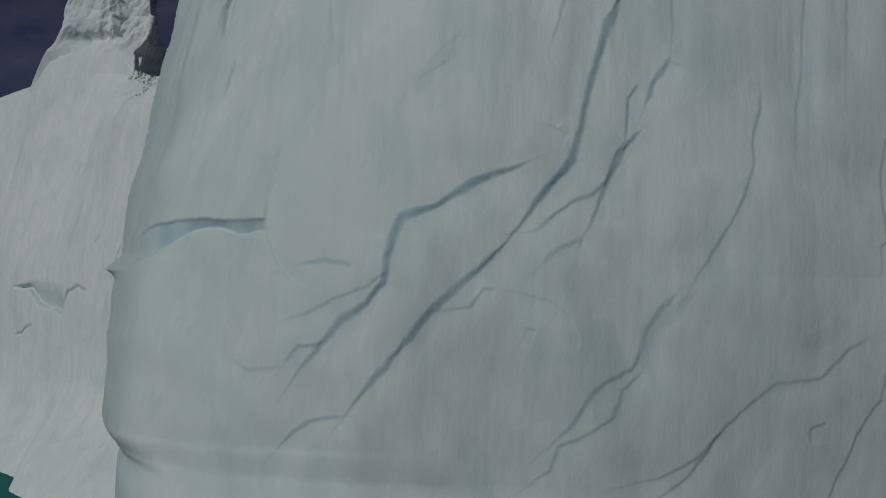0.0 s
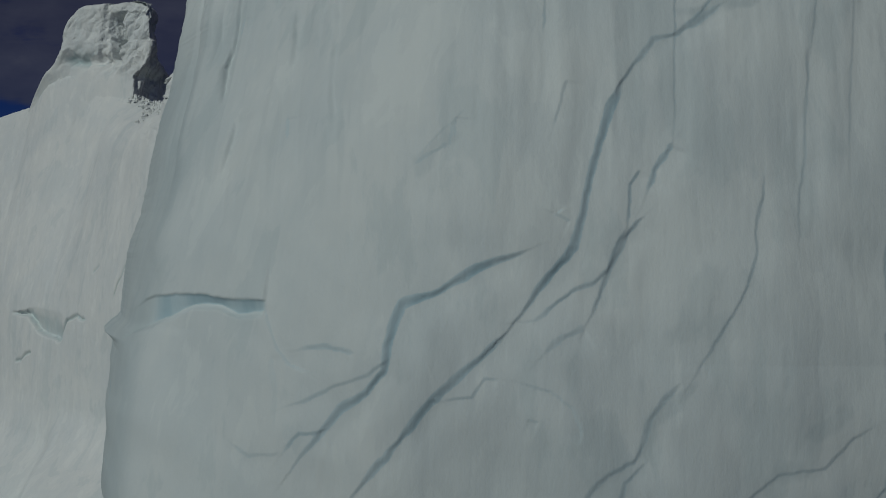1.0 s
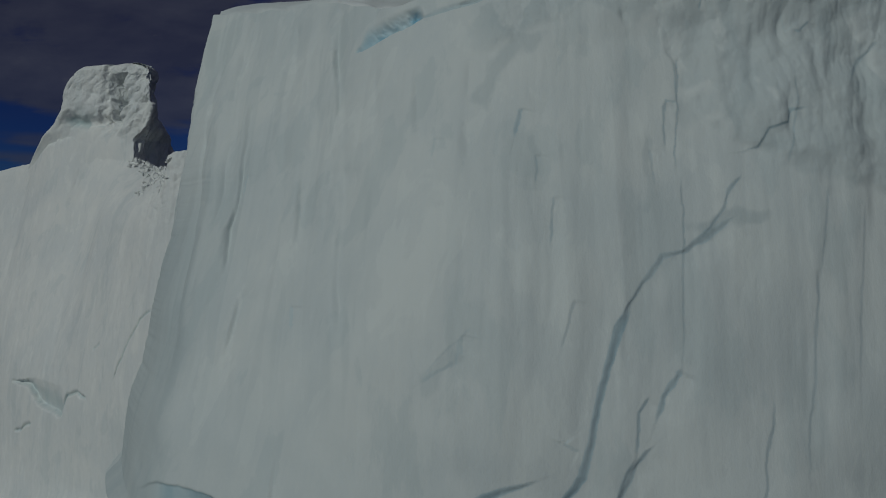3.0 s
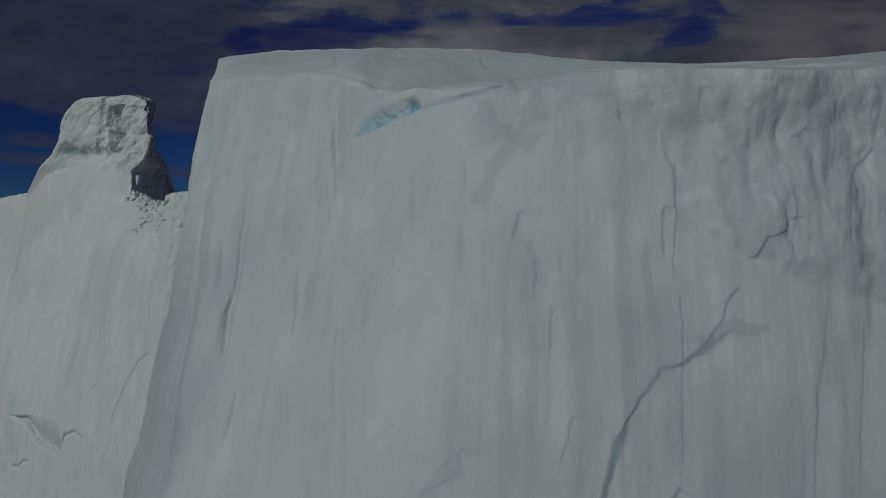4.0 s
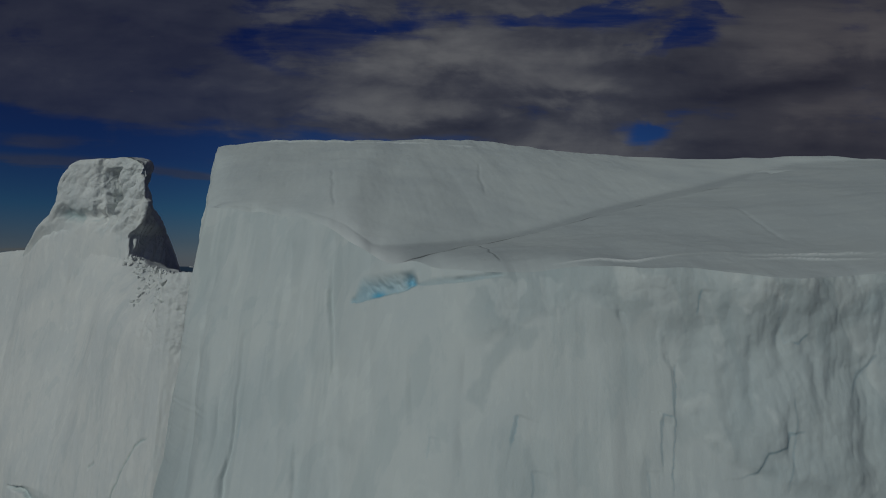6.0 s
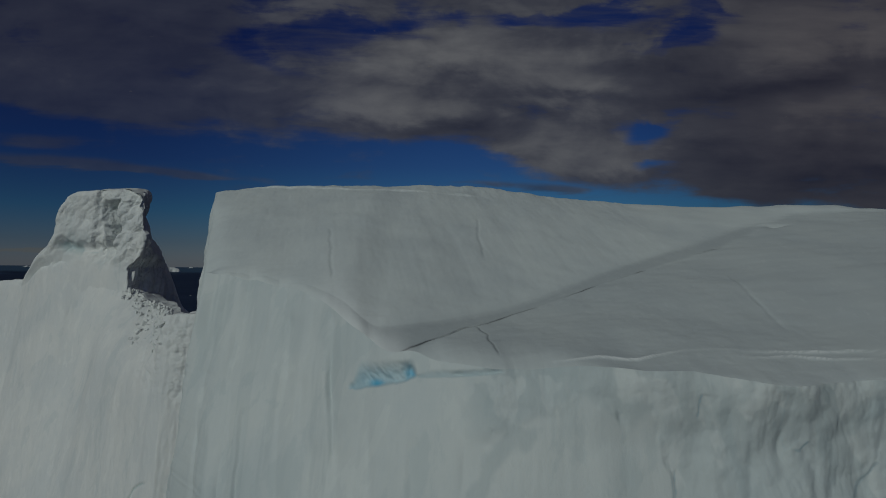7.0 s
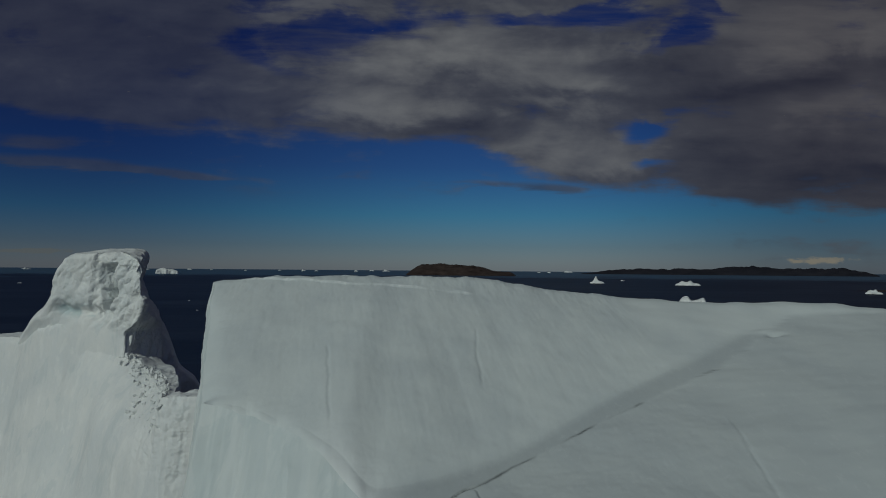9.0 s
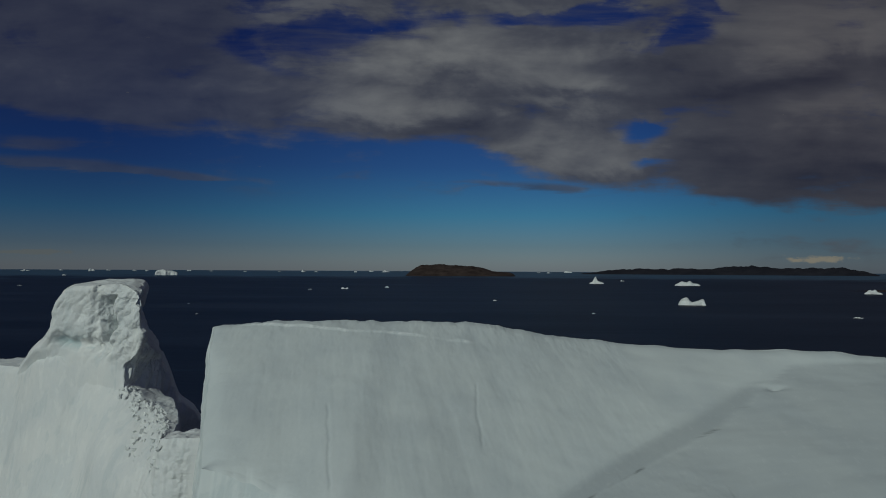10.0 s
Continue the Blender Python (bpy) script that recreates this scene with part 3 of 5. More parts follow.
# Fracture lines on the cliff: width, depth, blueness, then places along it (x, height), from the upper right down.
CRACKS = [
    (0.38, 0.36, 0.85, [(3.1, 4.0), (2.4, 3.68), (1.1, 3.23), (-0.3, 2.37), (-1.53, 1.9), (-1.82, 1.18), (-2.0, 0.35), (-2.1, -0.46), (-2.7, -1.18), (-3.7, -1.9), (-4.26, -2.63), (-4.9, -3.36), (-5.5, -4.2)]),
    (0.18, 0.14, 0.5, [(-4.2, -2.63), (-5.16, -2.8), (-5.8, -3.6)]),
    (0.17, 0.12, 0.35, [(-1.9, 0.0), (-2.7, -0.63), (-3.74, -1.0), (-4.8, -1.54), (-5.9, -2.03)]),
    (0.26, 0.20, 0.5, [(10.4, 13.4), (9.8, 13.0), (9.24, 12.6), (8.5, 12.1), (7.65, 11.9), (7.2, 11.24), (6.5, 10.4), (5.95, 9.5)]),
    (0.36, 0.36, 0.85, [(6.5, 10.4), (5.92, 9.1), (5.35, 7.3), (4.9, 5.3), (4.58, 4.1), (3.67, 3.0), (2.68, 1.6), (1.9, 0.7)]),
    (0.30, 0.26, 0.7, [(2.3, 1.1), (1.32, 0.1), (0.34, -0.7), (-0.64, -1.7), (-1.6, -2.93), (-2.6, -4.14), (-2.94, -4.6), (-3.6, -5.5)]),
    (0.18, 0.15, 0.5, [(-3.4, -5.2), (-4.1, -5.3), (-4.7, -5.5), (-5.3, -5.9), (-5.9, -6.6)]),
    (0.12, 0.10, 0.35, [(1.9, -0.64), (1.42, -0.63), (0.98, -1.25), (-0.05, -1.4)]),
    (0.07, 0.10, 0.4, [(8.6, 15.0), (8.47, 12.5), (8.3, 10.2), (8.2, 7.8)]),
    (0.26, 0.22, 0.7, [(8.2, 7.9), (7.5, 6.9), (7.14, 6.0)]),
    (0.13, 0.15, 0.6, [(6.97, 6.9), (6.6, 6.35), (6.5, 4.7)]),
    (0.22, 0.17, 0.55, [(6.54, 4.8), (6.0, 4.0), (5.76, 3.26), (5.25, 2.74), (4.46, 2.47), (3.76, 1.9), (3.18, 1.4), (2.7, 1.37)]),
    (0.26, 0.22, 0.55, [(7.1, 5.2), (6.5, 4.5), (5.9, 3.46), (5.44, 2.25), (4.96, 1.28)]),
    (0.25, 0.12, 0.3, [(4.94, 1.28), (4.06, 0.83), (3.47, 0.23)]),
    (0.15, 0.11, 0.35, [(11.4, 7.0), (11.3, 6.1), (11.0, 4.9), (10.9, 3.84), (10.5, 2.8), (10.0, 1.76), (9.36, 0.73), (8.4, -0.9)]),
    (0.26, 0.15, 0.35, [(8.3, -0.6), (7.65, -1.18), (7.14, -1.87), (6.94, -2.66), (6.6, -3.3), (5.65, -3.7), (5.1, -4.3), (4.5, -5.4), (3.6, -6.2)]),
    (0.17, 0.12, 0.35, [(7.1, -3.3), (6.25, -4.0), (5.97, -4.9), (5.3, -5.5), (4.1, -6.1), (3.8, -6.9), (2.9, -7.6)]),
    (0.14, 0.10, 0.3, [(15.2, -2.1), (14.4, -2.5), (13.4, -3.6), (11.7, -3.8), (10.7, -4.6), (9.8, -5.4), (8.9, -6.3), (7.6, -7.05), (5.9, -7.5)]),
    (0.16, 0.12, 0.4, [(9.8, -5.4), (9.1, -6.3), (8.5, -7.1), (7.4, -7.9)]),
    (0.18, 0.12, 0.35, [(16.9, -2.0), (15.8, -3.5), (15.8, -4.35), (14.8, -5.7), (14.45, -6.7), (14.0, -8.1), (13.4, -9)]),
    (0.11, 0.10, 0.4, [(16.1, 5.3), (15.85, 3.8), (15.9, 1.3), (15.6, 1.1), (15.6, -0.2)]),
    (0.13, 0.10, 0.3, [(13.3, 11.6), (13.1, 9.0), (13.0, 7.5), (12.6, 5.6), (12.5, 4.1)]),
    (0.24, 0.14, 0.45, [(-3.2, 0.1), (-4.3, 0.3), (-5.4, 0.15)]),
    (0.11, 0.08, 0.3, [(-6.97, 1.7), (-6.4, 0.5), (-5.8, -0.4), (-4.8, -0.7)]),
    (0.22, 0.08, 0.15, [(-6.5, -0.1), (-6.24, -1.4), (-6.15, -2.8)]),
    (0.14, 0.08, 0.2, [(-5.9, -3.6), (-7.2, -3.8), (-8.1, -3.4)]),
    (0.11, 0.17, 0.6, [(13.4, 17.7), (12.7, 17.6), (12.6, 17.1), (11.9, 16.9), (11.5, 16.15), (10.9, 16.0)]),
    (0.16, 0.15, 0.55, [(10.8, 15.1), (10.3, 14.5), (10.06, 13.8), (9.5, 13.0), (8.4, 12.1)]),
    (0.07, 0.10, 0.5, [(8.9, 20.0), (8.7, 17.9)]),
    (0.09, 0.12, 0.5, [(8.7, 18.07), (8.3, 18.15), (8.2, 17.5)]),
    (0.08, 0.10, 0.7, [(9.95, 23.0), (9.85, 21.9)]),
    (0.22, 0.16, 0.6, [(2.65, 17.9), (2.35, 16.6)]),
    (0.10, 0.12, 0.4, [(3.2, 15.9), (3.1, 14.6)]),
    (0.10, 0.12, 0.4, [(3.8, 14.2), (3.6, 12.2)]),
    (0.09, 0.05, 0.2, [(13.0, 23.2), (12.8, 21.8), (12.97, 20.9), (13.5, 21.3)]),
    (0.10, 0.10, 0.3, [(-0.8, 16.8), (-0.97, 15.8)]),
    (0.10, 0.07, 0.25, [(13.9, 14.7), (13.4, 11.4)]),
    (0.14, 0.08, 0.3, [(0.33, 8.9), (0.25, 8.1)]),
    (0.20, 0.06, 0.25, [(0.06, 7.9), (-0.77, 7.4), (-1.2, 7.1)]),
    (0.12, 0.10, 0.3, [(4.4, 10.3), (3.9, 8.4)]),
    (0.10, 0.06, 0.2, [(15.3, 14.0), (14.9, 11.0), (14.6, 7.0)]),
    (0.10, 0.14, 0.4, [(-15.3, -2.1), (-14.8, -2.5), (-14.4, -3.2)]),
    (0.09, 0.10, 0.3, [(-6.9, 1.5), (-6.6, 0.8), (-6.2, 0.1), (-5.6, -0.5), (-5.0, -0.75)]),
    (0.16, 0.10, 0.25, [(-14.6, -5.4), (-14.0, -5.45)]),
    (0.22, 0.08, 0.2, [(-14.4, -7.4), (-13.6, -7.5)]),
    (0.20, 0.18, 0.4, [(16.6, 20.6), (15.7, 19.6), (15.3, 18.9)]),
    (0.06, 0.10, 0.5, [(8.77, 19.95), (8.71, 18.72), (8.71, 17.85), (8.43, 16.15), (8.42, 14.92)]),
    (0.07, 0.10, 0.4, [(8.16, 18.0), (8.1, 17.0), (8.05, 16.0)]),
    (0.08, 0.08, 0.3, [(7.48, 16.12), (7.56, 14.49)]),
    (0.09, 0.12, 0.45, [(13.87, 21.33), (13.55, 20.91), (13.24, 20.99)]),
    (0.07, 0.10, 0.4, [(13.0, 19.0), (13.05, 17.9), (12.9, 17.3), (12.5, 15.4)]),
    (0.10, 0.08, 0.25, [(4.66, -2.77), (4.73, -2.28), (4.45, -1.51), (3.67, -0.94), (2.4, -0.67)]),
    (0.09, 0.07, 0.25, [(3.29, -2.02), (2.9, -1.93)]),
    (0.09, 0.04, 0.26, [(0.22, 8.78), (0.12, 8.08), (0.05, 7.6)]),
    (0.06, 0.03, 0.16, [(0.74, 9.2), (-0.42, 8.12), (-1.15, 7.25)]),
    (0.10, 0.08, 0.3, [(4.5, 5.0), (4.0, 5.2), (4.3, 5.41)]),
    (0.12, 0.10, 0.4, [(13.7, -5.13), (13.04, -5.41), (13.17, -6.03)]),
    (0.16, 0.12, 0.4, [(-6.89, 9.66), (-6.81, 8.58)]),
    (0.10, 0.10, 0.35, [(-10.6, 16.1), (-10.77, 14.83)]),
]


# Folds that run down the cliff, with a sharp drop on their right: depth, then places from the top down.
FOLDS = [
    (0.26, [(-6.2, 26.0), (-5.76, 21.7), (-5.52, 18.91), (-5.47, 17.35), (-5.64, 15.38), (-5.7, 12.5)]),
    (0.15, [(-8.85, 25.6), (-8.62, 21.83), (-8.72, 20.59), (-8.4, 17.5), (-8.31, 15.0)]),
    (0.12, [(-9.6, 24.4), (-9.35, 21.21), (-9.2, 18.26)]),
    (0.20, [(-11.39, 25.6), (-10.98, 20.3), (-10.94, 17.61), (-10.85, 14.87), (-11.32, 13.16), (-10.96, 11.1), (-11.3, 10.0)]),
    (0.20, [(-13.2, 26.4), (-13.59, 25.21), (-13.91, 20.97), (-14.09, 18.71), (-14.09, 16.0)]),
    (0.14, [(-6.56, 19.71), (-6.71, 17.28), (-6.77, 13.84), (-6.6, 11.0)]),
    (0.14, [(-5.41, 20.83), (-5.06, 17.38), (-4.8, 14.0), (-4.7, 12.2), (-4.5, 9.0), (-4.3, 7.6)]),
    (0.11, [(-7.6, 22.5), (-7.17, 16.96), (-7.01, 13.69), (-6.67, 10.76)]),
    (0.18, [(-9.2, 11.0), (-9.58, 9.61), (-9.94, 7.75), (-10.19, 6.31), (-10.73, 4.92), (-11.3, 3.6)]),
    (0.11, [(-12.3, 24.5), (-12.5, 21.0), (-12.7, 18.0), (-12.6, 14.5)]),
    (0.11, [(-10.2, 26.2), (-10.1, 23.5), (-10.0, 21.0)]),
    (0.11, [(-7.4, 26.0), (-7.3, 24.2), (-7.6, 22.0)]),
    (0.10, [(-3.6, 21.0), (-3.3, 17.5), (-3.2, 14.5)]),
    (0.08, [(-1.6, 21.0), (-1.5, 18.0), (-1.3, 15.5)]),
    (0.08, [(0.6, 20.5), (0.5, 17.0), (0.7, 14.5)]),
    (0.08, [(13.2, 23.7), (12.87, 22.75), (12.94, 21.44), (12.7, 19.5), (12.6, 18.2)]),
    (0.11, [(14.1, 22.6), (14.0, 20.0), (13.8, 17.6)]),
    (0.11, [(15.0, 22.4), (14.75, 19.8), (14.6, 17.0)]),
    (0.07, [(15.9, 21.3), (15.7, 18.6), (15.6, 15.0), (15.5, 12.0)]),
    (0.08, [(11.9, 21.5), (11.6, 19.0), (11.7, 17.0)]),
    (0.11, [(7.5, 17.0), (7.5, 14.4)]),
    (0.03, [(13.67, 13.36), (13.09, 9.35), (12.53, 5.73)]),
]
# Grey patches, for bare ice and for the shade of grooves and a facet: how grey, half width, and the run of the patch.
PATCHES = [
    (0.34, 0.45, [(2.94, 21.16), (2.11, 20.36), (1.51, 19.29), (0.93, 18.36)]),
    (0.34, 0.42, [(4.9, 22.65), (5.6, 22.85), (6.3, 22.75)]),
    (0.30, 0.38, [(6.78, 22.3), (7.2, 22.05), (7.76, 22.4)]),
    (0.26, 0.30, [(11.74, 23.48), (11.09, 23.17), (10.78, 22.88)]),
    (0.32, 0.30, [(12.9, 23.5), (12.75, 22.4), (12.6, 21.2)]),
    (0.42, 0.40, [(16.9, 22.7), (16.06, 22.1), (15.3, 21.4), (14.6, 20.9)]),
    (0.40, 0.42, [(11.3, 13.4), (10.3, 13.25), (9.4, 12.84)]),
    (0.30, 0.50, [(14.9, 15.3), (14.2, 15.6), (13.4, 15.4)]),
    (0.30, 0.40, [(9.9, 19.7), (9.4, 19.2), (9.1, 18.6)]),
    (0.26, 0.55, [(10.4, 18.2), (9.3, 17.6), (8.8, 17.3)]),
    (0.30, 0.30, [(13.9, 19.8), (13.7, 18.4), (13.5, 17.0)]),
    (0.34, 0.30, [(14.7, 20.3), (14.5, 18.6), (14.3, 17.2)]),
    (0.34, 0.35, [(15.7, 19.9), (15.4, 18.2), (15.3, 16.6)]),
    (0.28, 0.28, [(12.0, 20.8), (11.7, 19.6), (11.4, 18.6)]),
    (0.26, 0.30, [(3.0, 16.6), (2.9, 15.4), (2.7, 14.6)]),
    (0.24, 0.25, [(7.4, 16.2), (7.3, 15.0), (7.2, 13.8)]),
    (0.22, 0.40, [(0.06, 8.3), (-0.5, 7.8), (-1.1, 7.3)]),
    (0.26, 0.28, [(8.6, -0.7), (7.6, -1.3), (7.1, -2.2), (6.9, -3.1)]),
    (0.22, 0.32, [(14.0, -1.9), (12.93, -2.3)]),
    (0.24, 0.35, [(12.6, -3.6), (11.6, -3.7)]),
    (0.16, 0.30, [(9.18, 3.33), (8.85, 2.31), (8.32, 1.3)]),
    (0.18, 0.35, [(-12.9, -2.0), (-12.5, -1.9)]),
    (0.24, 0.40, [(-14.2, -4.0), (-14.1, -5.2)]),
]


def relief(x, h):
    """How far the cliff stands out from its mean face, and its marks for blue, deep blue and dull grey ice and for
    coloured-in shade.
    """
    x, h = np.broadcast_arrays(x, h)
    upper, left = step(3, 12, h), 1 - step(-5, 5, x)
    bend = x + 0.35 * fbm(x * 0.15, h * 0.12, 61, 3) - 0.015 * h
    out = 0.30 * fbm(x * 0.13, h * 0.10, 62, 3)
    # soft vertical flutes, and sharper runnels that drop away on their right
    flute = 1 - 2 * np.abs(fbm(bend * 0.36, h * 0.028, 63, 2))
    out = out + flute * (0.02 + 0.13 * upper * (0.25 + 0.75 * left)) * step(-6, 0, h)
    calm = np.clip(0.65 + 1.2 * fbm(x * 0.16, h * 0.11, 182, 3), 0.15, 1.3)
    out = out - left * step(2, 11, h) * calm * 0.75 * (1.0 * scoops(bend * 0.42, h * 0.045 + 0.2 * bend, 181) + 0.42 * scoops(bend * 0.85 - 0.03 * h, h * 0.10, 184) + 0.14 * scoops(bend * 1.7, h * 0.2, 186)) - 0.03 * scoops(x * 0.8, h * 0.35, 183)
    out = out + 0.04 * fbm(bend * 1.2, h * 0.14, 65, 3) * (0.4 + 0.6 * upper)
    # named folds
    for k, (deep, line) in enumerate(FOLDS):
        xf, hf = zip(*line)
        box = (x > min(xf) - 1.5) & (x < max(xf) + 3.2) & (h > min(hf) - 0.5) & (h < max(hf) + 0.5)
        hb = h[box]
        at = np.interp(hb, hf[::-1], xf[::-1])
        d = x[box] - at - 0.22 * fbm(hb * 0.35, 0 * hb + 3.1 * k, 160, 4)
        fade = step(min(hf), min(hf) + 2.5, hb) * (1 - step(max(hf) - 1.2, max(hf), hb)) * np.clip(0.7 + 1.1 * fbm(hb * 0.3, 0 * hb + 5.7 * k, 165, 3), 0.15, 1.2)
        out[box] -= deep * fade * 1.75 * np.where(d > 0, np.exp(-d / 0.9), np.exp(-(d / 0.28) ** 2))
    # lumpy hanging drapes under the rim on the right, with a scalloped lower edge
    low_edge = table(x, [-1, 0.8, 2, 3.2, 4.6, 5.6, 6.5, 7.1, 7.9, 8.6, 9.5, 10.5, 12, 14, 17], [22.5, 20.8, 20.9, 21.3, 21.9, 22.3, 22.2, 21.6, 22.1, 20.0, 17.6, 16.6, 16.0, 15.4, 14.0])
    rag = h + 0.55 * fbm(x * 0.7, h * 0.5, 67, 3)
    lumps = step(low_edge - 0.25, low_edge + 0.45, rag) * step(-0.5, 2, x)
    out = out + lumps * (0.05 + 0.34 * fbm(x * 0.22, h * 0.20, 66, 4) - 0.14 * scoops((x + 0.3 * fbm(x * 0.4, h * 0.4, 68, 3)) * 0.45, h * 0.36 + 0.1 * x, 185) - 0.08 * scoops(x * 1.2 + 0.2 * h, h * 0.8, 187) + 0.05 * fbm(x * 1.6, h * 1.2, 69, 4))
    drape = step(10.5, 13, x) * step(14, 18, h)
    sway = bend + 0.9 * fbm(x * 0.3, h * 0.25, 74, 3)
    out = out - drape * (0.11 * scoops(sway * 0.8, h * 0.2 + 0.2 * sway, 189) + 0.07 * scoops(sway * 1.9, h * 0.4, 188) + 0.05 * scoops(sway * 3.6, h * 0.8, 190))
    # slabs between the fractures sit at slightly different depths
    out = out + 0.35 * (1 - upper) * fbm((x + 0.9 * h) * 0.20, (h - x) * 0.09, 73, 3)
    # frost has come off in patches, mostly high on the right
    spot = fbm(x * 0.45 + 3 + 0.1 * h, h * 0.26, 171, 5)
    dull = 0.34 * step(0.04, 0.12, spot) * np.maximum(lumps, drape) + 0.12 * step(0.10, 0.35, fbm(x * 0.16, h * 0.12, 175, 4))
    runs = fbm(bend * 1.1, h * 0.11, 177, 4)
    dull = np.maximum(dull, (0.06 + 0.11 * (1 - step(-3, 0, x))) * step(0.08, 0.26, runs) * step(2, 9, h))
    blue = 0.10 * step(0.08, 0.2, fbm(x * 0.5, h * 0.35, 176, 4)) * drape
    # the strip is greyed in the colour, as shade where the face turns away
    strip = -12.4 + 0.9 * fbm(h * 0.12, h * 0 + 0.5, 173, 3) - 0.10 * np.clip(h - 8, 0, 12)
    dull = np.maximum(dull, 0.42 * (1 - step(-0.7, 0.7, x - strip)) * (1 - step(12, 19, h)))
    for k, (tint, half, line) in enumerate(PATCHES):
        xs, hs = zip(*line)
        box = (x > min(xs) - 1.6) & (x < max(xs) + 1.6) & (h > min(hs) - 1.6) & (h < max(hs) + 1.6)
        d, way = along(x[box] + 0.8 * fbm(x[box] * 0.7, h[box] * 0.5, 178 + k, 5), h[box] + 0.8 * fbm(x[box] * 0.7, h[box] * 0.5, 179 + k, 5), line)
        dull[box] = np.maximum(dull[box], 1.1 * tint * (1 - step(0.45, 1.4, np.abs(d) / half)))
    jx = x + 0.07 * fbm(x * 0.9, h * 0.9, 81, 4)
    jh = h + 0.07 * fbm(x * 0.9, h * 0.9, 85, 4)
    jx, jh = jx + 0.025 * value_noise(x * 3.1, h * 3.1, 87), jh + 0.025 * value_noise(x * 3.1, h * 3.1, 88)
    for k, (width, depth, tint, line) in enumerate(CRACKS):
        xs, hs = zip(*line)
        box = (x > min(xs) - 1.2) & (x < max(xs) + 1.2) & (h > min(hs) - 1.2) & (h < max(hs) + 1.2)
        d, way = along(jx[box], jh[box], line)
        taper = step(-0.02, 0.10, way) * (1 - 0.75 * step(0.75, 1.0, way))
        w = width * taper * (0.80 + 0.30 * value_noise(way * 9, 0 * way + k, 90)) + 0.02
        d = d - 0.5 * w
        drop = np.where(d < 0, step(-1.0, 0.0, d / w), (1 - step(0.0, 0.9 + 1.6 * depth, d)) ** 1.5) * taper
        out[box] -= 0.32 * depth * drop
        band = step(-1.04, -0.92, d / w) * (1 - step(-0.03, 0.05, d / w)) * taper
        blue[box] = np.maximum(blue[box], np.minimum(1.0, 1.15 * tint) * band * (0.72 + 0.28 * step(-0.8, 0.0, d / w)))
    # overhung ledge on the left
    lo = table(x, [-15.5, -14.7, -13.0, -11.7, -10.35, -9.2, -8.0, -7.0, -6.5], [0.2, -0.3, 0.5, 1.04, 1.55, 1.6, 1.35, 1.45, 1.8])
    up = table(x, [-15.5, -14.0, -12.9, -11.9, -10.5, -8.8, -7.0, -6.5], [0.3, 1.2, 1.72, 1.9, 1.97, 1.88, 1.85, 1.8])
    span = np.maximum(up - lo, 0.03)
    t = (jh - lo) / span
    span_x = step(-14.6, -12.6, x) * (1 - step(-7.05, -6.8, x))
    dent = np.where(t > 0, np.clip(1 - t, 0, 1), 1 - step(0, 0.28, lo - jh)) * span_x * step(0.02, 0.2, up - lo)
    out = out - 0.30 * dent
    out = out + 0.12 * step(-0.05, 0.1, jh - up) * (1 - step(0.1, 4, jh - up)) * span_x
    # the overhang's shade is put into the colour as a blue-grey band
    blue = np.maximum(blue, 0.9 * step(-0.06, 0.03, t) * (1 - step(0.0, 0.05, jh - up)) * step(-13.2, -11.8, x) * (1 - step(-7.05, -6.8, x)) * (up - lo > 0.05))
    # wave-worn bands near the water
    for h0, slope in ((-6.55, 0.05), (-7.55, 0.0)):
        d = jh - h0 - slope * (x + 9) * 0.4
        out = out - 0.05 * np.where(d < 0, np.exp(-(d / 0.2) ** 2), np.exp(-(d / 0.5) ** 2)) * (1 - step(-6, 1, x))
    out = out + 0.5 * (1 - step(-9.5, -7.4, h)) * (1 - step(0, 9, x))
    # blue hollow where the gully opens on the cliff
    vivid = np.exp(-((x + 3.4) / 0.42) ** 2 - ((h - 22.3) / 0.30) ** 2) + np.exp(-((x + 1.75) / 0.33) ** 2 - ((h - 22.85) / 0.36) ** 2)
    vivid = vivid * np.clip(0.75 + 0.9 * fbm(x * 2.0, h * 2.0, 97, 3), 0, 1)
    for width, depth, tint, line in ((0.85, 0.48, 0.8, [(-4.6, 22.0), (-3.6, 22.25), (-2.5, 22.6), (-1.4, 22.95)]), (0.26, 0.12, 0.35, [(-1.4, 22.9), (0.5, 23.1), (2.4, 23.45)])):
        box = (x > -6.5) & (x < 4) & (h > 20) & (h < 26)
        d, way = along(jx[box], jh[box], line)
        w = width * (1 - 0.45 * way) * step(-0.1, 0.2, way)
        hole = np.where(d > 0, (1 - step(0.25 * w, w * 1.7 + 0.02, d)), 1 - step(0, 0.08, -d)) * (1 - step(0.9, 1.0, way))
        rag = 1 + 0.8 * fbm(x[box] * 1.8 + 1.6 * h[box], h[box] * 1.1 - 0.5 * x[box], 95, 4)
        out[box] -= depth * hole * rag * (0.35 + 0.65 * step(0.05, 0.4, way))
        blue[box] = np.maximum(blue[box], tint * hole)
        # the recess is also darkened in the colour, for its shade
        dull[box] = np.maximum(dull[box], 0.55 * hole)
        if width > 0.5:
            vivid[box] = np.maximum(vivid[box] * hole, 0.18 * hole * np.clip(0.6 + fbm(x[box] * 1.5 + h[box], h[box] * 0.8, 98, 3), 0, 1))
    return out, blue, vivid, dull


EDGE_H = [-24, -8, -3, -1.0, 0.6, 2.2, 8, 14, 18, 22, 26.6, 29]
EDGE_X = [-16.3, -17.0, -18.0, -18.3, -18.3, -18.1, -17.2, -16.4, -15.95, -15.75, -15.4, -15.5]
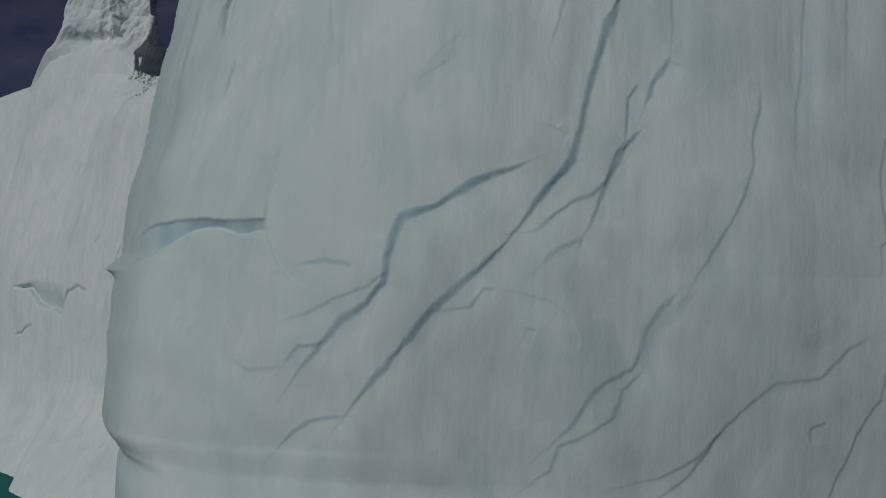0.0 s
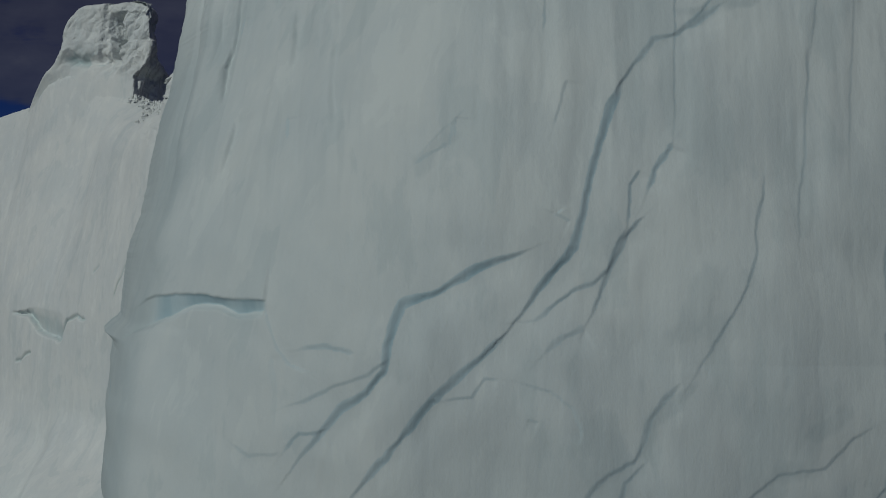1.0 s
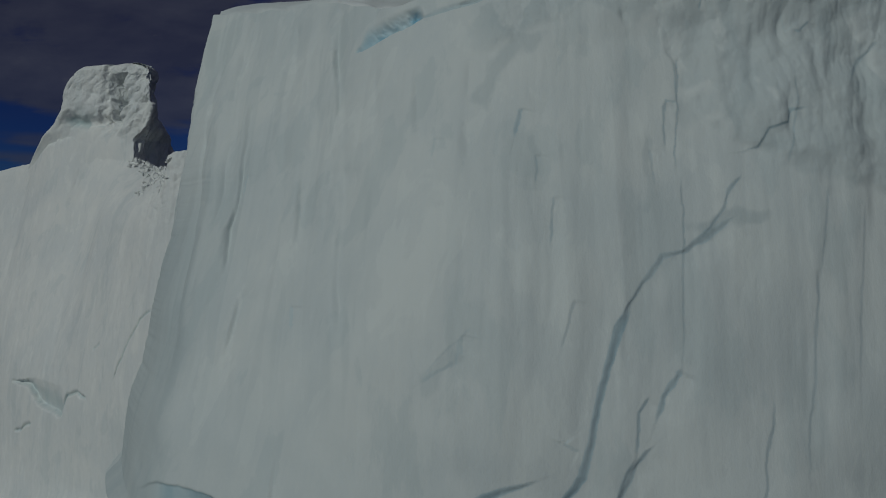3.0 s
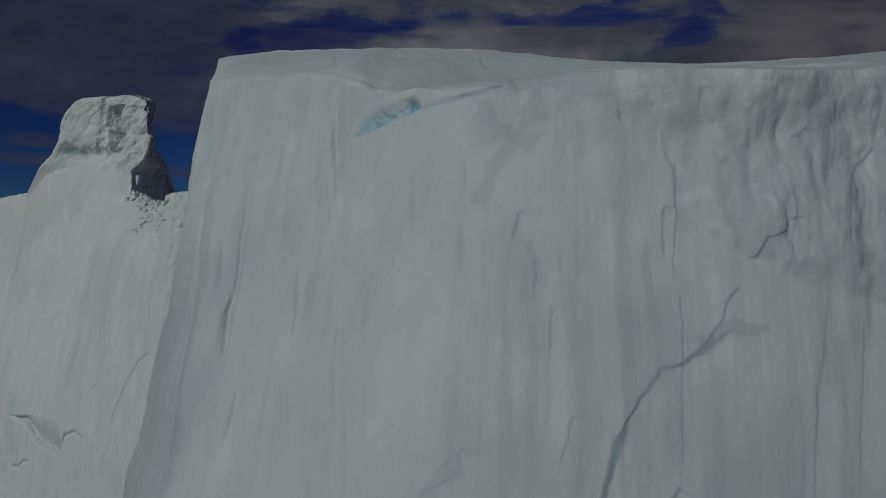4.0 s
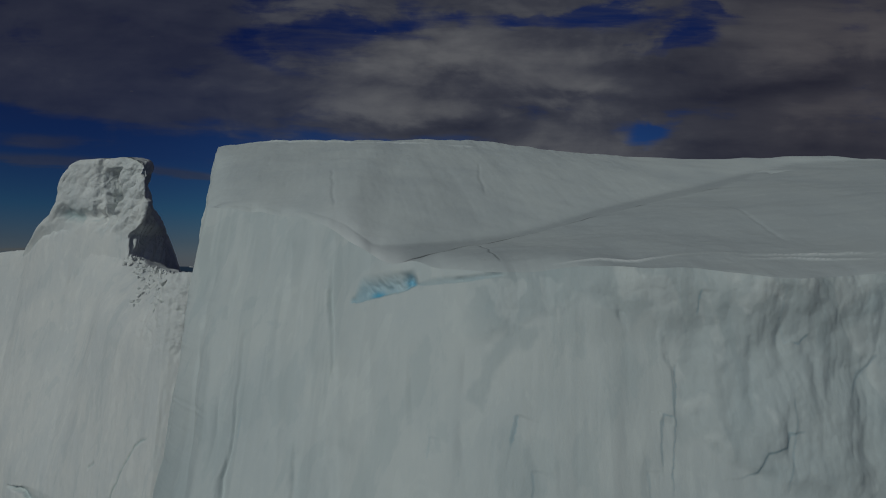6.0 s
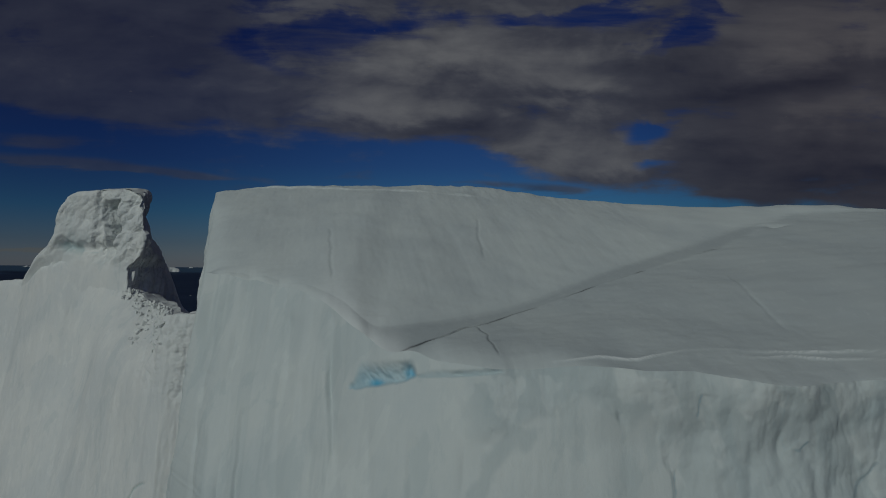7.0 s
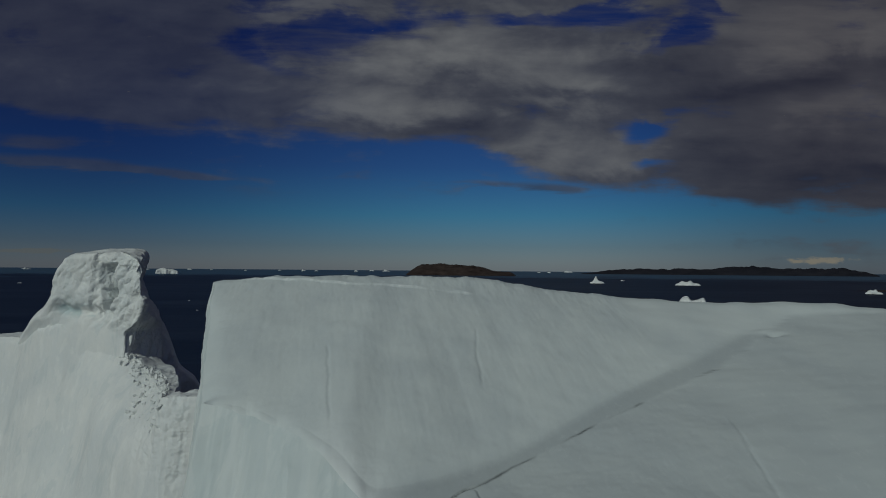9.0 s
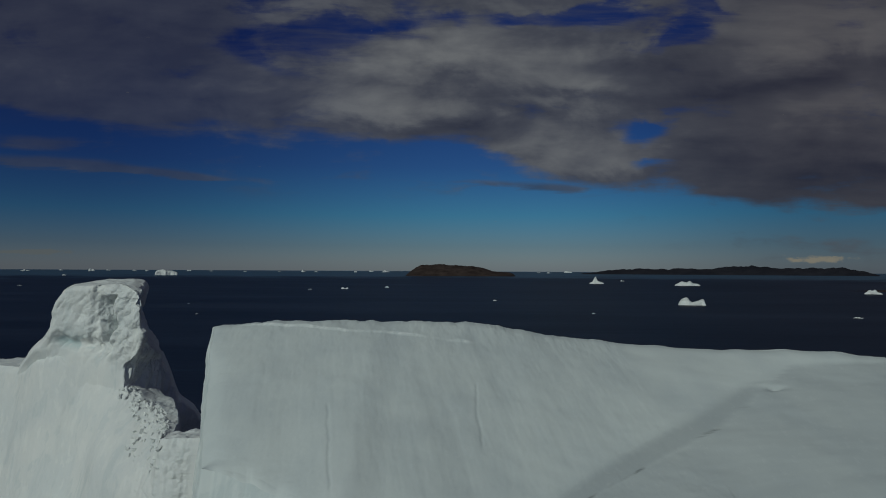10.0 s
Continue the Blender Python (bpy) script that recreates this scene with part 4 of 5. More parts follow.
# how far left of straight ahead the camera sees the outline, by height
LIP_H = [-24, -10, -8.9, -8.1, -7.6, -6.9, -5.5, -4.5, -3.3, -2.4, -1.5, 0.2, 0.6, 2.8, 4.5, 6, 7.5, 9.2, 11, 13, 15.5, 18, 20.6, 22.7, 25.9]
LIP_LEAN = [-0.468, -0.470, -0.469, -0.464, -0.477, -0.4925, -0.490, -0.487, -0.489, -0.485, -0.483, -0.478, -0.471, -0.467, -0.460, -0.4465, -0.438, -0.432, -0.4215, -0.409, -0.400, -0.3895, -0.3826, -0.376, -0.360]
BEAK_H, BEAK_LEAN = [-0.75, -0.45, -0.22, 0.35], [0.0, -0.005, -0.016, 0.0]


def rounded_corner(a, k0, sigma, reach):
    """Softens a sheet along its columns near column k0."""
    taps = np.arange(-3 * sigma, 3 * sigma + 1)
    weight = np.exp(-(taps / sigma) ** 2 / 2)
    weight /= weight.sum()
    soft = sum(wt * np.take(a, np.clip(np.arange(a.shape[1]) + k, 0, a.shape[1] - 1), axis=1) for k, wt in zip(taps, weight))
    fade = np.exp(-((np.arange(a.shape[1]) - k0) / reach) ** 2)[None]
    return a * (1 - fade) + soft * fade


def build_main():
    berg = empty_thing("iceberg", (4, 40, 0), "huge grey-white iceberg with fractured cliff and sloping snow cap", "iceberg")
    x0 = -15.6
    xs = np.r_[np.arange(x0, 17.2, 0.048), np.linspace(17.3, 50, 60)]
    cols = len(xs)
    # height of the rim: where the cliff meets the cap
    rim_h = np.full(cols, 25.0)
    for _ in range(30):
        rim_h = 0.5 * rim_h + 0.5 * top_base(xs, face_y(xs, rim_h) + 0.15)
    rim_h = rim_h - 0.10 - 0.16 * np.abs(fbm(xs * 0.45, xs * 0, 5, 4)) - (0.65 + 0.8 * np.abs(fbm(xs * 0.30, xs * 0, 6, 3))) * (1 - step(-6, -4, xs))
    rim_h = rim_h - 0.45 * np.exp(-(xs - x0) / 0.7) - 0.5 * np.exp(-((xs + 5.3) / 1.7) ** 2) - 0.5 * np.exp(-((xs + 2.8) / 0.95) ** 2) - 0.45 * step(-2.0, -0.5, xs) * (1 - step(3.5, 6, xs))
    hang = table(xs, [-15.6, -14, -12.7, -9, -6.2, -4.07, -3.0, -2.4], [27.6, 27.6, 27.3, 26.7, 25.85, 24.6, 23.6, 23.2]) - 0.45 * np.abs(fbm(xs * 0.42, xs * 0, 6, 3))
    rim_h = rim_h + (hang - rim_h) * (1 - step(-6.4, -3.4, xs))
    taps = np.arange(-24, 25)
    weight = np.exp(-(taps / 6.0) ** 2 / 2)
    rim_h = np.convolve(np.pad(rim_h, 24, mode="edge"), weight / weight.sum(), "valid")
    back_n = 230
    w = np.linspace(0, 1, back_n) ** 1.4

    # cliff: left side and front in one sheet, from the water to the rim
    k0 = back_n - 1
    corner_y = float(face_y(np.array(x0), rim_h[0]))
    sag = 0.95 - 0.7 * step(0.45, 0.85, w)
    left_h = top_base(x0 + (-21.1 - x0) * w, corner_y + (63.0 - corner_y) * w) - sag
    left_h = rim_h[0] + (left_h - rim_h[0]) * step(0, 0.06, w)
    ring_h = np.r_[left_h[:0:-1], rim_h]
    low = np.r_[np.linspace(-24, -9.4, 14), np.arange(-9.2, 0.01, 0.05)]
    t = np.linspace(0, 1, 540)[1:]
    hh = np.concatenate([np.repeat(low[:, None], len(ring_h), 1), low[-1] + t[:, None] * (ring_h[None] - low[-1])])
    edge = table(hh, EDGE_H, EDGE_X)
    px, py = np.empty_like(hh), np.empty_like(hh)
    edge = edge + 0.30 * fbm(hh * 0.8, hh * 0, 18, 5, 0.65) * (1 - 0.75 * step(2, 9, hh))
    px[:, k0:] = xs[None] + (edge[:, k0:] - x0) * np.exp(-(xs[None] - x0) / 2.0)
    proud, blue, vivid, dull = (np.zeros_like(hh) for _ in range(4))
    proud[:, k0:], blue[:, k0:], vivid[:, k0:], dull[:, k0:] = relief(px[:, k0:], hh[:, k0:])
    py[:, k0:] = face_y(px[:, k0:], hh[:, k0:]) - proud[:, k0:]
    # the face swings round to the side at its left end
    turn = np.maximum(-13.0 - px[:, k0:], 0)
    py[:, k0:] += 0.35 * turn**2 / (1 + 0.25 * turn) * (1 - step(21, 26.5, hh[:, k0:]))
    back = w[:0:-1][None]
    depth = 63.0 - corner_y
    rough = fbm(back * 14 + 0 * hh[:, :k0], hh[:, :k0] * 0.22, 8, 5)
    px[:, :k0] = edge[:, :k0] + (-21.1 - edge[:, :k0]) * back * step(-24, 34, hh[:, :k0]) ** 0.6 + 0.55 * rough * step(0, 0.06, back) * (1 - 0.7 * (1 - step(0.3, 2.5, ring_h[None, :k0] - hh[:, :k0])))
    py[:, :k0] = py[:, k0 : k0 + 1] + back * depth
    px, py = rounded_corner(px, k0, 8, 30), rounded_corner(py, k0, 8, 30)
    hh[-1] = rounded_corner(hh[-1:], k0, 8, 26)[0]
    # the left end is sheared so its lip and notches fit the camera's view
    hs = hh[:, k0]
    for lean, near in ((table(hs, LIP_H, LIP_LEAN), -9.5), (np.interp(hs, LIP_H, LIP_LEAN) + np.interp(hs, BEAK_H, BEAK_LEAN) + 0.003 * fbm(hs * 0.9, hs * 0, 19, 5, 0.6), -14.0)):
        shift = (lean - (px / py).min(1)) * (1 - step(21, 25, hs))
        hold = np.concatenate([1 - step(0.15, 0.6, np.repeat(back, len(hh), 0)), 1 - step(near - 3.0, near, px[:, k0:])], 1)
        px = px + shift[:, None] * py * hold
    cliff = np.stack([px, py, hh + EYE], -1)
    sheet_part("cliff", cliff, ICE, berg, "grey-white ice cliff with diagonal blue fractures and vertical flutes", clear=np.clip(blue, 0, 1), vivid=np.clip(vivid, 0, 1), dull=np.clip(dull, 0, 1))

    # cap: between the front rim and the back crest, sharing the cliff's upper edge
    rim, left = cliff[-1, k0:], cliff[-1, k0::-1]
    xb = -21.1 + (50 + 21.2) * (xs - x0) / (50 - x0)
    yb = table(xb, CREST_X, CREST_Y) + 0.35 * fbm(xb * 0.35, xb * 0, 12, 4)
    v = w[:, None]
    x = rim[None, :, 0] * (1 - v) + xb[None] * v
    y = rim[None, :, 1] * (1 - v) + yb[None] * v
    near = np.exp(-np.maximum(x - x[:, :1], 0) / 0.6)
    x, y = x + (left[:, None, 0] - x[:, :1]) * near, y + (left[:, None, 1] - y[:, :1]) * near
    h, bare, crack_shade, lit_edge = top_h(x, y)
    h = h + (v**8) * 0.16 * fbm(x * 0.8, y * 0.3, 14, 4)
    # the snow rounds over to the rim, and along the left edge
    hollow = np.exp(-((xs + 5.2) / 2.2) ** 2)
    soft = (0.95 - 0.45 * (1 - step(-7.5, -5.5, xs)) + 0.45 * hollow - 0.55 * step(3, 6, xs) + 0.25 * fbm(xs * 0.5, xs * 0, 15, 3) - 0.1 * (1 - step(-6, -3, xs)))[None]
    rim_gap = np.exp(-np.maximum(y - rim[None, :, 1], 0) / soft)
    brow = h[0] - (rim[:, 2] - EYE)
    weight = np.exp(-(taps / 4.0) ** 2 / 2)
    brow = np.convolve(np.pad(brow, 24, mode="edge"), weight / weight.sum(), "valid")
    h = h - brow[None] * rim_gap
    # the cap is paled in colour along the rim, to blend with the brighter cliff
    lit_edge = np.maximum(lit_edge, 0.6 * rim_gap**0.45 * step(-8.0, -5.5, xs)[None] * (1 - step(-2.6, -1.2, xs))[None])
    fold = 0.85
    side_gap = np.exp(-np.maximum(x - x[:, :1], 0) / fold)
    drop = np.where(v < 0.12, 1 - step(0.05, 0.12, v), 0)
    drop = drop * (h[:, :1] - (left[:, None, 2] - EYE)) + (1 - drop) * sag[:, None]
    h = h - drop * side_gap
    cap = np.stack([x, y, h + EYE], -1)
    cap[0], cap[:, 0] = rim, left
    sheet_part("snow_cap", cap, FIRN, berg, "grey wind-packed snow slope with a gully and thin ridges", clear=np.clip(bare, 0, 1), vivid=np.clip(crack_shade, 0, 1), lit_edge=lit_edge)

    # far sides
    br = np.concatenate([cap[-1], cap[::-1, -1]])
    foot = br.copy()
    foot[:, 2] = -3
    foot[: len(xs), 1] += 3
    foot[len(xs) :, 0] += 3
    sheet_part("back_cliff", np.stack([br, br * 0.5 + foot * 0.5, foot]), ICE, berg, clear=np.zeros((3, len(br))))


build_main()


# ---- the iceberg with the tower ----
CROWN_X = [-110, -75, -62, -60, -58.3, -55.7, -53.0, -47.0, -43.5, -41.5, -40.6, -39, -36.9, -34.3, -32, -30.6, -29.2, -28.2, -26.6, -24, -18]
CROWN_H = [21.5, 24.5, 25.8, 25.8, 25.9, 27.4, 28.6, 28.6, 27.2, 26.0, 25.5, 24.7, 23.7, 23.2, 22.9, 22.8, 22.7, 22.9, 23.1, 23.2, 22]


def tower_base(x, h):
    """The mean front of the square tower."""
    hh = h + 3.0
    lift = np.where(hh < 22, np.where(hh < 0, 0.35 * hh, hh), 22 + 6 * (1 - np.exp(-np.maximum(hh - 22, 0) / 6)))
    return 72 - 0.45 * (np.maximum(x, -42.0) + 36.1) - 0.28 * np.minimum(x + 42.0, 0) + 0.52 * lift - 0.2 * np.clip(x + 35.5, 0, 12)


def wall_base(x, h):
    """The mean front of the wall: steep below, with a ramp of fallen ice that leads back between the tower and the spur."""
    foot = 68.5 - 0.75 * (np.minimum(x, -27.5) + 33.0) - 0.1 * np.maximum(x + 27.5, 0)
    lean = table(x, [-110, -75, -60, -57, -54, -50, -46, -43.5, -40.2, -36, -32, -28, -18], [0.28, 0.30, 0.352, 0.315, 0.302, 0.338, 0.42, 0.40, 0.34, 0.28, 0.22, 0.19, 0.19])
    ramp = table(x, [-46, -43.5, -40.2, -36.9, -34.2, -32, -30, -28.5, -18], [0, 0.25, 0.8, 1.24, 1.6, 1.36, 0.85, 0.0, 0.0])
    soft = 1.1 * np.log1p(np.exp(np.clip((h - 18.3) / 1.1, -30, 30)))
    up = 3.0 * np.log1p(np.exp(np.clip(h / 3.0, -30, 30)))
    bow = 26 * (1 - np.exp(-up / 30.0)) / (1 - math.exp(-26 / 30.0))
    steep = step(-40.2, -43.5, x)
    return foot + lean * (up + (bow - up) * steep) + ramp * soft - 0.95 * 1.5 * np.log1p(np.exp(np.clip((-h - 15.5) / 1.5, -30, 30)))


def wall_relief(x, h):
    """Depth added behind the wall's mean face, bare-ice mark."""
    jx, jh = x + 0.35 * fbm(x * 0.5, h * 0.5, 101, 4), h + 0.35 * fbm(x * 0.5, h * 0.5, 105, 4)
    blue = np.zeros(x.shape)
    low = 1 - step(20, 28, h)
    out = 0.22 * scoops(x * 0.35, h * 0.06, 191) * (1 - step(16, 24, h)) + 0.45 * fbm(x * 0.10, h * 0.05, 111, 3) * (1 - step(14, 22, h)) + 0.12 * fbm(x * 0.8, h * 0.07, 113, 4) * low + 0.06 * fbm(x * 2.2, h * 0.8, 114, 3)
    # loose lumpy ground below the flank
    loose = step(-40.5, -38.0, x) * (1 - step(-26, -24, x)) * step(15.0, 18.5, h + 0.25 * (x + 33)) * np.clip(0.75 + 1.3 * fbm(x * 0.3, h * 0.3, 130, 3), 0.2, 1.2)
    out = out + loose * (0.26 * scoops(x * 0.5 + 0.2 * h, h * 0.6, 131) + 0.13 * scoops(x * 1.3, h * 1.3 - 0.4 * x, 135) + 0.08 * fbm(x * 2.5, h * 2.5, 137, 3))
    # torn scar low on the wall, with a dark upturned edge, and small flaws
    for width, depth, tint, line in (
        (0.22, 0.5, 0.6, [(-42.1, -5.10), (-41.6, -4.22), (-41.1, -3.12), (-40.3, -2.84), (-39.5, -2.46), (-38.6, -2.73), (-37.6, -2.62)]),
        (0.22, 0.4, 0.5, [(-51.2, -8.6), (-49.7, -8.3), (-48.9, -7.7), (-48.0, -7.45), (-47.4, -7.0)]),
        (0.10, 0.22, 0.6, [(-28.4, 7.3), (-29.2, 6.8), (-30.8, 5.3), (-32.3, 2.8), (-33.0, 1.1), (-33.5, -0.7)]),
        (0.18, 0.2, 0.3, [(-37.4, 2.3), (-36.3, 3.1)]),
    ):
        xs, hs = zip(*line)
        box = (x > min(xs) - 2.5) & (x < max(xs) + 2.5) & (h > min(hs) - 2.5) & (h < max(hs) + 2.5)
        d, way = along(jx[box], jh[box], line)
        taper = step(-0.02, 0.12, way) * (1 - step(0.88, 1.02, way))
        w = width * taper * (1 + 0.5 * value_noise(way * 8, way * 0, 141)) + 0.03
        inside = np.where(d > 0, np.clip(1 - d / (1.6 * w), 0, 1), np.clip(1 + d / (0.35 * w), 0, 1)) * taper
        out[box] += depth * inside
        blue[box] = np.maximum(blue[box], tint * step(0.15, 0.7, inside))
    foot = table(x, [-55.0, -51.8, -49.3, -46.8, -44.6, -42.3, -41.6], [-2.35, -2.79, -2.95, -4.33, -4.88, -5.23, -4.99])
    brow = table(x, [-55.0, -51.8, -48.9, -45.9, -42.9, -41.6], [-2.02, -2.57, -2.18, -2.00, -2.13, -2.79])
    rise = (jh - foot) / np.maximum(brow - foot, 0.1)
    torn = np.where(rise > 0, np.clip(1 - rise, 0, 1), 1 - step(0, 0.35, foot - jh)) * step(-52.7, -50.4, x) * (1 - step(-42.2, -41.7, jx))
    out = out + 1.0 * torn
    blue = np.maximum(blue, 0.45 * step(0.05, 0.5, torn))
    out = out - 2.6 * step(-43, -40.5, x) * (1 - step(-19, -12, h))
    # wave-cut notch above the foot
    out = out + 0.22 * np.exp(-((jh + 16.3) / 0.9) ** 2) - 0.8 * (1 - step(-19.5, -16.8, h))
    return out, blue


def build_turret(berg):
    """The square tower: a closed loop of corners at every height, roughened along its normals."""
    t = np.linspace(0, 1, 330)
    base, tops = 11.0, 38.2
    h = base + (tops - base) * t
    xl = table(h, [13, 24, 26.3, 27.8, 29.4, 31.3, 32.6, 34.8, 36.2, 37.3, 38.3], [-58, -58.3, -57.4, -56.7, -55.8, -53.8, -52.9, -52.7, -52.0, -51.2, -49.8])
    ratio = table(h, [13, 22, 25, 28, 29.1, 30.9, 32.6, 33.2, 36.1, 38.4], [0.468, 0.465, 0.463, 0.462, 0.4515, 0.441, 0.436, 0.4385, 0.440, 0.441])
    sink = 6.5 * (1 - step(13, 23, h)) + 0.8 * (1 - step(20, 27, h)) - 0.2
    yl = tower_base(xl + 3.0, h) + sink
    push = table(h, [13, 24, 26.3, 28, 30, 33], [12, 7.5, 5.0, 2.5, 0.6, 0.0])
    xl, yl = xl * (1 + push / 94), yl + push
    xa = -40 + 0 * h
    for _ in range(8):
        xa = -ratio * (tower_base(xa, h) + sink)
    ya = tower_base(xa, h) + sink
    yr = ya + table(h, [13, 20, 25, 29, 32, 34, 38.4], [9.0, 8.0, 6.8, 5.2, 3.6, 2.6, 2.4])
    xm = 0.5 * (xl + xa)
    ym = tower_base(xm, h) + sink - 0.1
    xr = -yr * table(h, [13, 20.3, 22.4, 25.4, 28.5, 29.8, 31.5, 33, 36, 38.4], [0.325, 0.358, 0.382, 0.394, 0.4075, 0.4135, 0.4285, 0.437, 0.438, 0.438])
    loop = [(xl + 1.5, yl + 9), (xl, yl + 2.4), (xl + 1.6, yl - 0.1), (xm, ym), (xa, ya), (0.5 * (xa + xr) + 0.25, 0.5 * (ya + yr)), (xr, yr), (xr - 1.5, yr + 4.5), (xl + 1.5, yl + 9)]
    cx, cy = [], []
    for (ax, ay), (bx, by), n in zip(loop[:-1], loop[1:], (24, 30, 75, 75, 45, 45, 24, 24)):
        k = np.arange(n) / n
        cx.append(ax[:, None] * (1 - k) + bx[:, None] * k)
        cy.append(ay[:, None] * (1 - k) + by[:, None] * k)
    px, py = np.concatenate(cx, 1), np.concatenate(cy, 1)
    cols = px.shape[1]
    for _ in range(6):
        for a in (px, py):
            a[:] = 0.5 * a + 0.25 * np.roll(a, 1, 1) + 0.25 * np.roll(a, -1, 1)
    crest = table(px, [-52, -50, -47, -44, -41, -39], [36.9, 37.2, 37.45, 37.6, 37.7, 37.3]) + 0.13 * np.clip(py - 88, -1, 7) + 0.12 * fbm(px * 0.7, py * 0.7, 402, 4)
    hh = base + (crest - base) * t[:, None]
    nx, ny = np.roll(py, -1, 1) - np.roll(py, 1, 1), -(np.roll(px, -1, 1) - np.roll(px, 1, 1))
    size = np.hypot(nx, ny) + 1e-9
    nx, ny = nx / size, ny / size
    # a way along the front and flank, for the grain of the ice
    s = px + 0.9 * (py - 90)
    jx, jh = px + 0.7 * fbm(px * 0.5, hh * 0.5, 404, 3), hh + 0.7 * fbm(px * 0.5, hh * 0.5, 408, 3)
    rise, front = step(25.5, 29.5, hh), (np.arange(cols)[None] > 40) & (np.arange(cols)[None] < 212)
    flank = step(200, 208, np.arange(cols)[None] + 0 * hh) * (1 - step(296, 306, np.arange(cols)[None] + 0 * hh))
    calm = (1 - 0.70 * (1 - step(-46.5, -44.5, px)) * (1 - flank)) * (1 - 0.6 * (1 - step(27.5, 30.5, hh)) * (1 - flank))
    wu, wv = s + 0.5 * fbm(s * 0.5, hh * 0.5, 410, 3), hh + 0.5 * fbm(s * 0.5, hh * 0.5, 411, 3)
    crag = 0.3 * fbm(s * 0.26, hh * 0.2, 412, 3) - 1.25 * scoops(wu * 0.30 - 0.18 * wv, wv * 0.20 + 0.08 * wu, 414) - 0.6 * scoops(wu * 0.85 - 0.5 * wv, wv * 0.24 + 0.08 * wu, 416) - 0.3 * scoops(wu * 1.9 - 0.9 * wv, wv * 0.5 + 0.1 * wu, 418)
    crag = crag * (1 - 0.7 * step(-45.2, -44.2, px) * (1 - step(-43.2, -42.6, px)) * step(30, 32, hh))
    out = rise * calm * crag + 0.03 * fbm(s * 1.3, hh * 0.9, 424, 3) - rise * (0.14 * scoops(wu * 0.8 + 0.2 * wv, wv * 0.6, 421) + 0.05 * scoops(wu * 2.2 - 0.5 * wv, wv * 1.6, 422))
    # flank: steep spurs and gullies
    out = out - flank * step(20, 24, hh) * (1 - 0.7 * step(31, 34, hh)) * (0.8 * scoops(wu * 0.42 - 0.20 * wv, wv * 0.10, 428) + 0.5 * scoops(wu * 1.1 - 0.4 * wv, wv * 0.3, 430) + 0.2 * scoops(wu * 2.4 - 0.6 * wv, wv * 0.7, 432))
    head = (1 - step(-45.9, -45.2, jx)) * step(30.0, 31.8, jh) * front
    out = out + 0.30 * head
    under = np.exp(-((jh - 30.3 + 0.16 * (px + 47)) / 0.95) ** 2) * (1 - step(-44.5, -42.5, jx)) * step(-51.5, -49.5, jx) * front
    out = out - 0.85 * under
    lo_x = table(hh, [29, 31, 33, 36], [-44.0, -44.0, -44.7, -45.3])
    slot = np.clip((jx - lo_x) / (-42.9 - lo_x), 0, 1) * (1 - step(-43.1, -42.5, jx)) * step(29.0, 32.0, jh) * (1 - step(34.9, 36.4, jh)) * front
    out = out - 4.4 * slot
    slab = step(36.0, 36.35, jh) * step(-43.0, -42.2, jx) * front
    out = out + 0.2 * slab - 0.15 * np.exp(-((jh - 35.5) / 0.45) ** 2) * step(-43.0, -42.2, jx) * front
    round_top = np.clip(1 - (crest - hh) / 0.7, 0, 1) ** 2
    out = out - 0.45 * round_top
    x, y = px + nx * out, py + ny * out
    # shade below the head and in the slot, put into the colour with a cyan tint
    blue = 0.8 * under * step(-0.15, 0.1, fbm(px * 0.5, hh * 0.7, 445, 3)) + 0.12 * slot
    body = np.stack([x, y, hh + EYE], -1)
    body = np.concatenate([body, body[:, :1]], 1)
    blue = np.concatenate([blue, blue[:, :1]], 1)
    rugged = step(28.5, 31.5, jh + 0.25 * (px + 47)) * (0.35 + 0.65 * step(-47.5, -44.5, jx)) + 0.8 * flank
    rugged = np.clip(np.concatenate([rugged, rugged[:, :1]], 1), 0, 1)
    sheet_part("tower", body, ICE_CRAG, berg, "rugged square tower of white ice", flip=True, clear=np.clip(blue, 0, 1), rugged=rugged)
    # its flat broken top
    rings = np.linspace(1, 0, 26)[:, None, None]
    rim = body[-1][None]
    middle = rim.mean(1, keepdims=True)
    top = middle + (rim - middle) * rings
    lift = 0.22 * np.sin(rings[..., 0] * math.pi) * fbm(top[..., 0] * 0.55, top[..., 1] * 0.55, 440, 4)
    plain = table(top[..., 0], [-52, -50, -47, -44, -41, -39], [37.0, 37.3, 37.55, 37.7, 37.8, 37.4]) + EYE + 0.13 * np.clip(top[..., 1] - 88, -1, 7)
    keep = rings[..., 0] ** 6
    top[..., 2] = plain * (1 - keep) + rim[..., 2] * keep + lift
    sheet_part("tower_top", top, ICE_CRAG, berg, flip=True, clear=np.zeros(top.shape[:2]), rugged=np.full(top.shape[:2], 0.5))


